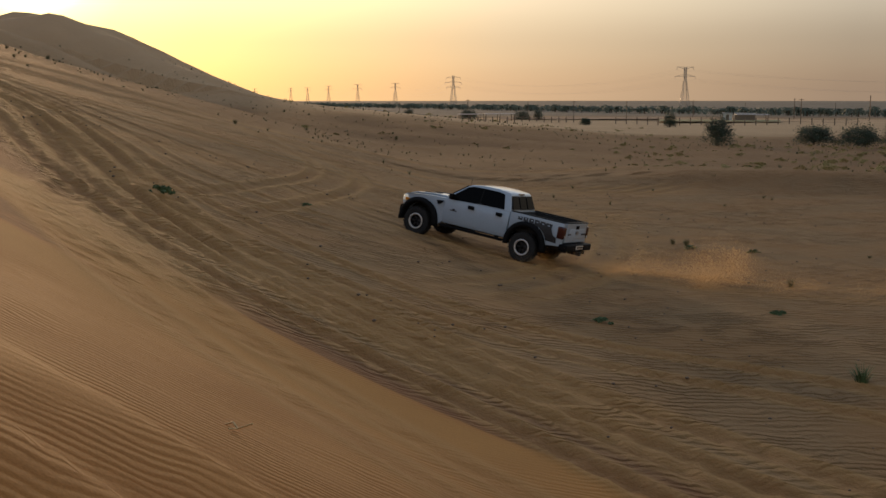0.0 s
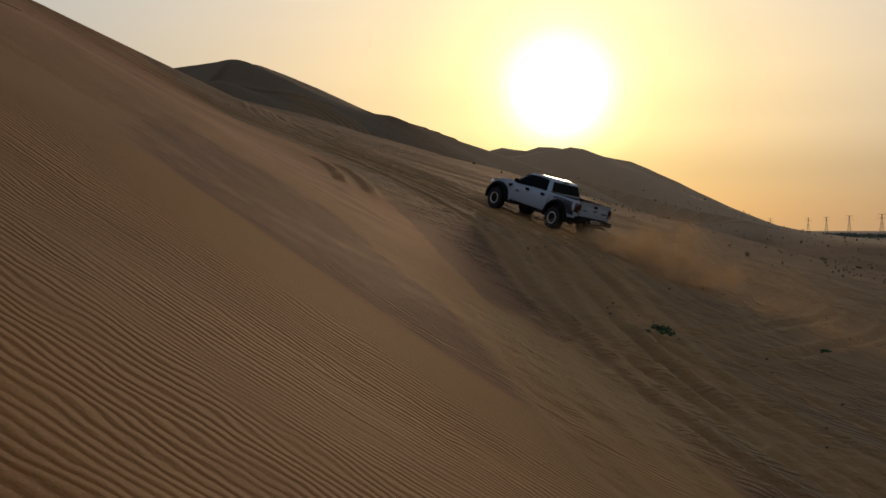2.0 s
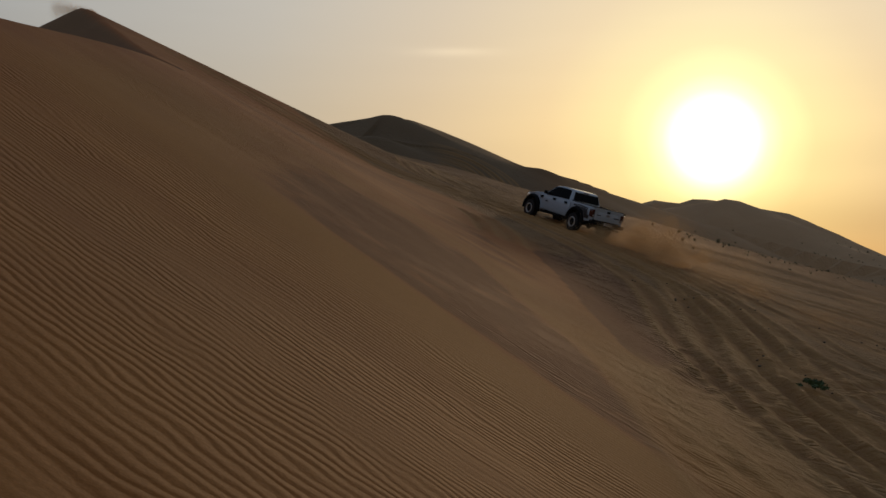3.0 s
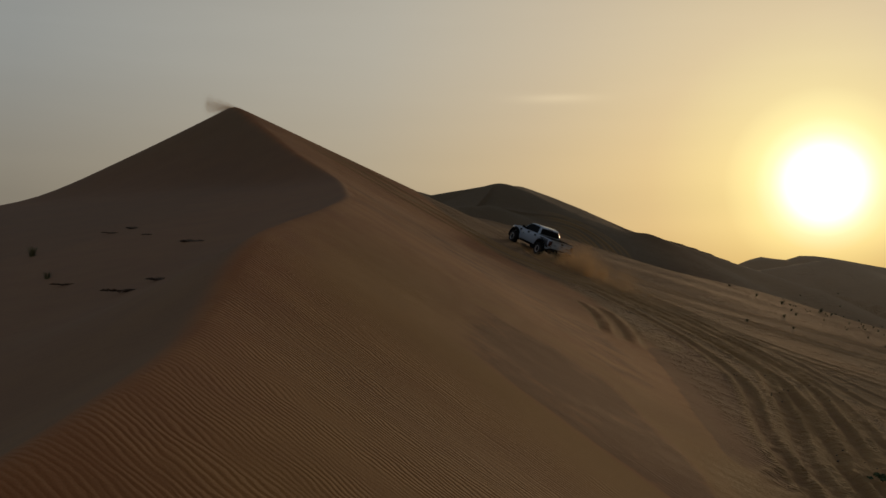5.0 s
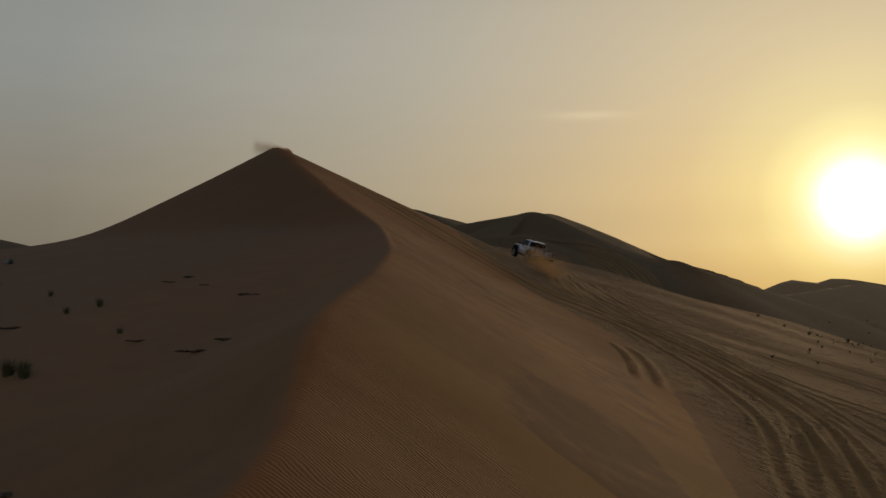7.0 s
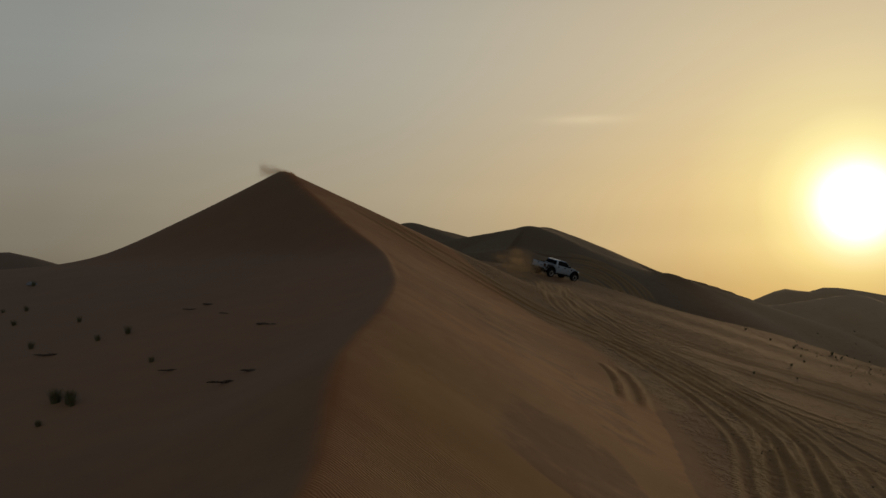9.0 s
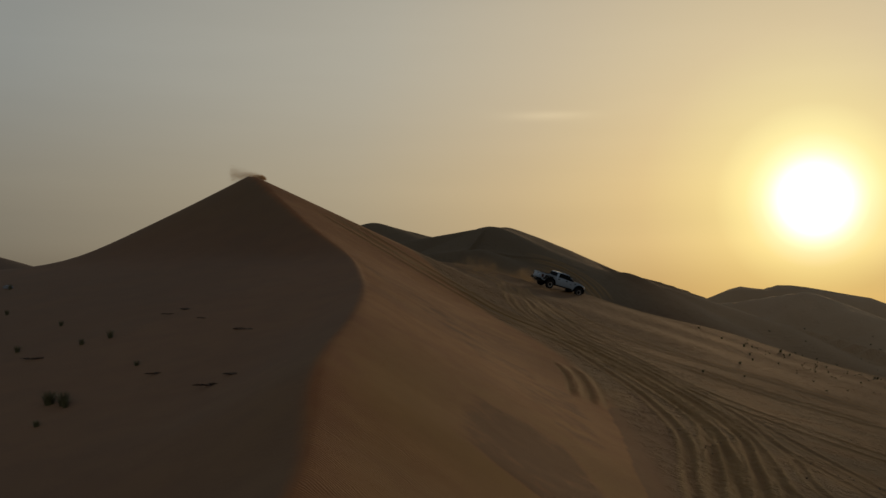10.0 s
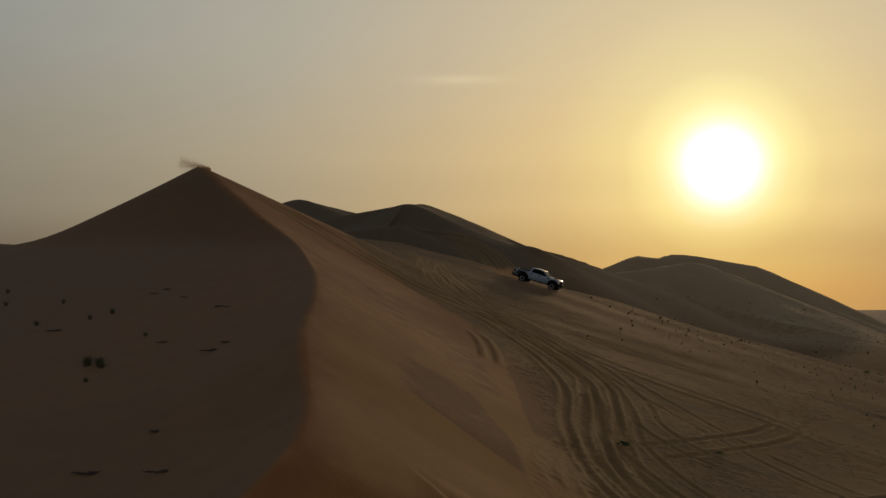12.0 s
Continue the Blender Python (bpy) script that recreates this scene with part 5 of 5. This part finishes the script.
def make_shelter(deg, r, w, d, h):
    sh = tagged(new("shade_shelter"), "open animal shelter with a pale sheet roof on posts", "shelter", "shelters of the camel pens")
    x, y = at_bearing(deg, r)
    sh.matrix_basis = pose(x, y, float(land(x, y)) + 0.02, 0, 0, -deg + RND.uniform(-15, 15))
    n = max(2, int(w / 3))
    for i in range(n + 1):
        for s in (-1, 1):
            px = -w / 2 + w * i / n
            part("post", block(px - 0.07, px + 0.07, s * d / 2 - 0.07, s * d / 2 + 0.07, -0.5, h), WOOD, sh)
    part("roof", block(-w / 2 - 0.3, w / 2 + 0.3, -d / 2 - 0.3, d / 2 + 0.3, h, h + 0.12), ROOF, sh, "pale sheet roof")


def make_fence(deg0, deg1, r, label):
    fence = tagged(new("pen_fence"), label, "fence", "fences of the camel pens")
    pts = [at_bearing(deg0 + (deg1 - deg0) * i / 22, r + 6 * math.sin(i * 0.9)) for i in range(23)]
    pts = [(x, y, float(land(x, y))) for x, y in pts]
    for x, y, z in pts:
        part("post", block(x - 0.09, x + 0.09, y - 0.09, y + 0.09, z - 0.4, z + 1.6), WOOD, fence)
    for h in (0.7, 1.3):
        part("rail", tube([(x, y, z + h) for x, y, z in pts], 0.03, n=4), WOOD, fence)


palm_rows()
power_line()
field("dark_field", 40.5, 48.2, 400, 520, SOIL, "bare dark ploughed field on the plain")
field("green_field", 48.0, 53.6, 325, 385, CROP, "green irrigated field on the plain")
make_shed(51.2, 365, 2.6, 2.4, 2.3, WALL, "small white cabin beside the green field")
make_shed(52.0, 372, 6.0, 3.0, 2.2, WOOD, "long dark shed beside the green field")
make_shelter(52.3, 345, 8.5, 4, 2.1)
make_shelter(40.4, 335, 8, 4, 2.2)
make_shelter(39.0, 350, 6, 4, 2.0)
make_shed(32.6, 830, 7, 5, 3.2, WALL, "small white farmhouse far out on the plain")
make_shed(34.6, 760, 9, 5, 3.0, WOOD, "long brown farm shed far out on the plain", 20)
make_shed(33.8, 800, 5, 4, 3.4, WALL, "white farm hut far out on the plain")
make_fence(36.2, 44.0, 318, "rough wooden pen fence on the plain")
make_fence(46.0, 57.0, 300, "rough wooden pen fence on the plain")
# ---- dust ----------------------------------------------------------------
def dust(name, n, size, cloud, seed, label):
    """A puff of dust as a swarm of tiny flakes; cloud(rnd) gives each one's place."""
    rnd = random.Random(seed)
    v, f = [], []
    for i in range(n):
        p = cloud(rnd)
        a = Vector((rnd.gauss(0, 1), rnd.gauss(0, 1), rnd.gauss(0, 1))).normalized() * size * rnd.uniform(0.5, 1.4)
        b = a.orthogonal().normalized() * size * 0.8
        v += [p - a, p + a, p + b]
        f.append((3 * i, 3 * i + 1, 3 * i + 2))
    me = bpy.data.meshes.new(name)
    me.from_pydata(v, [], f)
    me.materials.append(DUST)
    return tagged(new(name, me), label, "dust", "dust behind the truck", "stuff")


def puff(length, wide, high, seed):
    """A low trail of billows that widen towards the tail (minus x) and are thickest near the ground."""
    rnd0 = random.Random(seed)
    billows = []
    for _ in range(16):
        u = rnd0.random()
        billows.append((-u * length, rnd0.gauss(0, wide), abs(rnd0.gauss(0, 0.8)) * high, rnd0.uniform(0.25, 0.6) * (0.6 + 0.6 * u)))

    def cloud(rnd):
        x, y, z, r = rnd.choice(billows)
        return Vector((x + rnd.gauss(0, r), y + rnd.gauss(0, r), max(-0.1, z * rnd.uniform(0.5, 1) + rnd.gauss(0, r * 0.6))))
    return cloud


PUFFS = []
for i, (lag, n, size, length, wide, high) in enumerate(((0.2, 16000, 0.009, 1.6, 0.8, 0.3), (0.34, 30000, 0.010, 2.2, 0.6, 0.55), (0.5, 44000, 0.011, 2.4, 0.6, 0.8), (0.68, 44000, 0.012, 2.6, 0.7, 0.95), (0.9, 36000, 0.010, 3.2, 0.8, 0.75), (1.2, 20000, 0.009, 3.4, 0.9, 0.7), (1.55, 14000, 0.008, 3.8, 1.0, 0.6))):
    PUFFS.append((lag, dust("dust_puff", n, size, puff(length, wide, high, 60 + i), 60 + i, "tan sand dust thrown up behind the truck")))


def wisp(rnd):
    u = rnd.random() ** 1.9
    return Vector((-3.0 * u + 0.6, rnd.gauss(0, 0.4), 0.12 + 0.5 * u + rnd.gauss(0, 0.08 + 0.3 * u)))


def billow(seed, wide, high):
    """A rising cloud made of overlapping round billows, denser low down."""
    r0 = random.Random(seed)
    balls = [(r0.gauss(0, wide), r0.gauss(0, wide * 0.8), high * r0.random() ** 1.5, r0.uniform(0.2, 0.5)) for _ in range(22)]

    def cloud(rnd):
        x, y, z, r = rnd.choice(balls)
        return Vector((x + rnd.gauss(0, r), y + rnd.gauss(0, r), max(-0.1, z + rnd.gauss(0, r * 0.7))))
    return cloud


PLUMES = []
for i, (born, n, wide, high) in enumerate(((4.6, 12000, 0.7, 0.9), (5.1, 16000, 0.7, 1.2), (5.7, 16000, 0.75, 1.2), (6.3, 18000, 0.8, 1.5), (6.8, 20000, 0.85, 1.8), (7.3, 18000, 0.9, 2.0), (7.75, 18000, 0.95, 2.2), (8.2, 16000, 1.0, 2.0), (8.6, 9000, 0.8, 1.0))):
    PLUMES.append((born, high, dust("dust_plume", n, 0.02, billow(90 + i, wide, high), 90 + i, "tan sand dust rising where the wheels churned the slope")))


spindrift = tagged(dust("spindrift", 42000, 0.012, wisp, 77, "sand blown off the dune peak by wind"), group="blown sand")


def drift():
    """Each puff follows the truck's way with its own delay; the peak's spindrift sways a little."""
    for lag, ob in PUFFS:
        rows = []
        for i in range(121):
            x, y, yaw = along_drive(i / 10 - lag)
            x0, y0, _ = along_drive(i / 10 - lag - 0.15)
            a = math.degrees(math.atan2(y - y0, x - x0))
            rows.append((i / 10, stand(x, y, a, -0.05 + 1.0 * float(smooth(1.6, 0.1, i / 10)) * min(1, 1.4 * lag) + 0.45 * float(smooth(4.6, 5.4, i / 10)) + 0.4 * float(smooth(8.5, 9.2, i / 10)))))
        walk(ob, rows)
    for born, high, ob in PLUMES:
        x, y, _ = along_drive(born - 0.4)
        ground, rows = float(land(x, y)), []
        for i in range(61):
            t = i / 5
            up = float(smooth(born, born + 0.5, t) * (1 - 0.95 * smooth(born + 1.3, born + 3.0, t)))
            blown = max(0.0, t - born)
            rows.append((t, pose(x - 0.7 * blown, y + 0.1 * blown, ground + (high + 1.6) * (up - 1) + 0.1, 0, 0, 6 * blown)))
        walk(ob, rows)
    top = float(land(-15.1, 93.0))
    walk(spindrift, [(t, pose(-14.6 + 0.25 * math.sin(t * 2.1), 93.0, top - 0.4 + 0.08 * math.sin(t * 3.3), 0, 3 * math.sin(t * 1.7), -8)) for t in [i / 4 for i in range(49)]])


def motions():
    drive()
    drift()


motions()
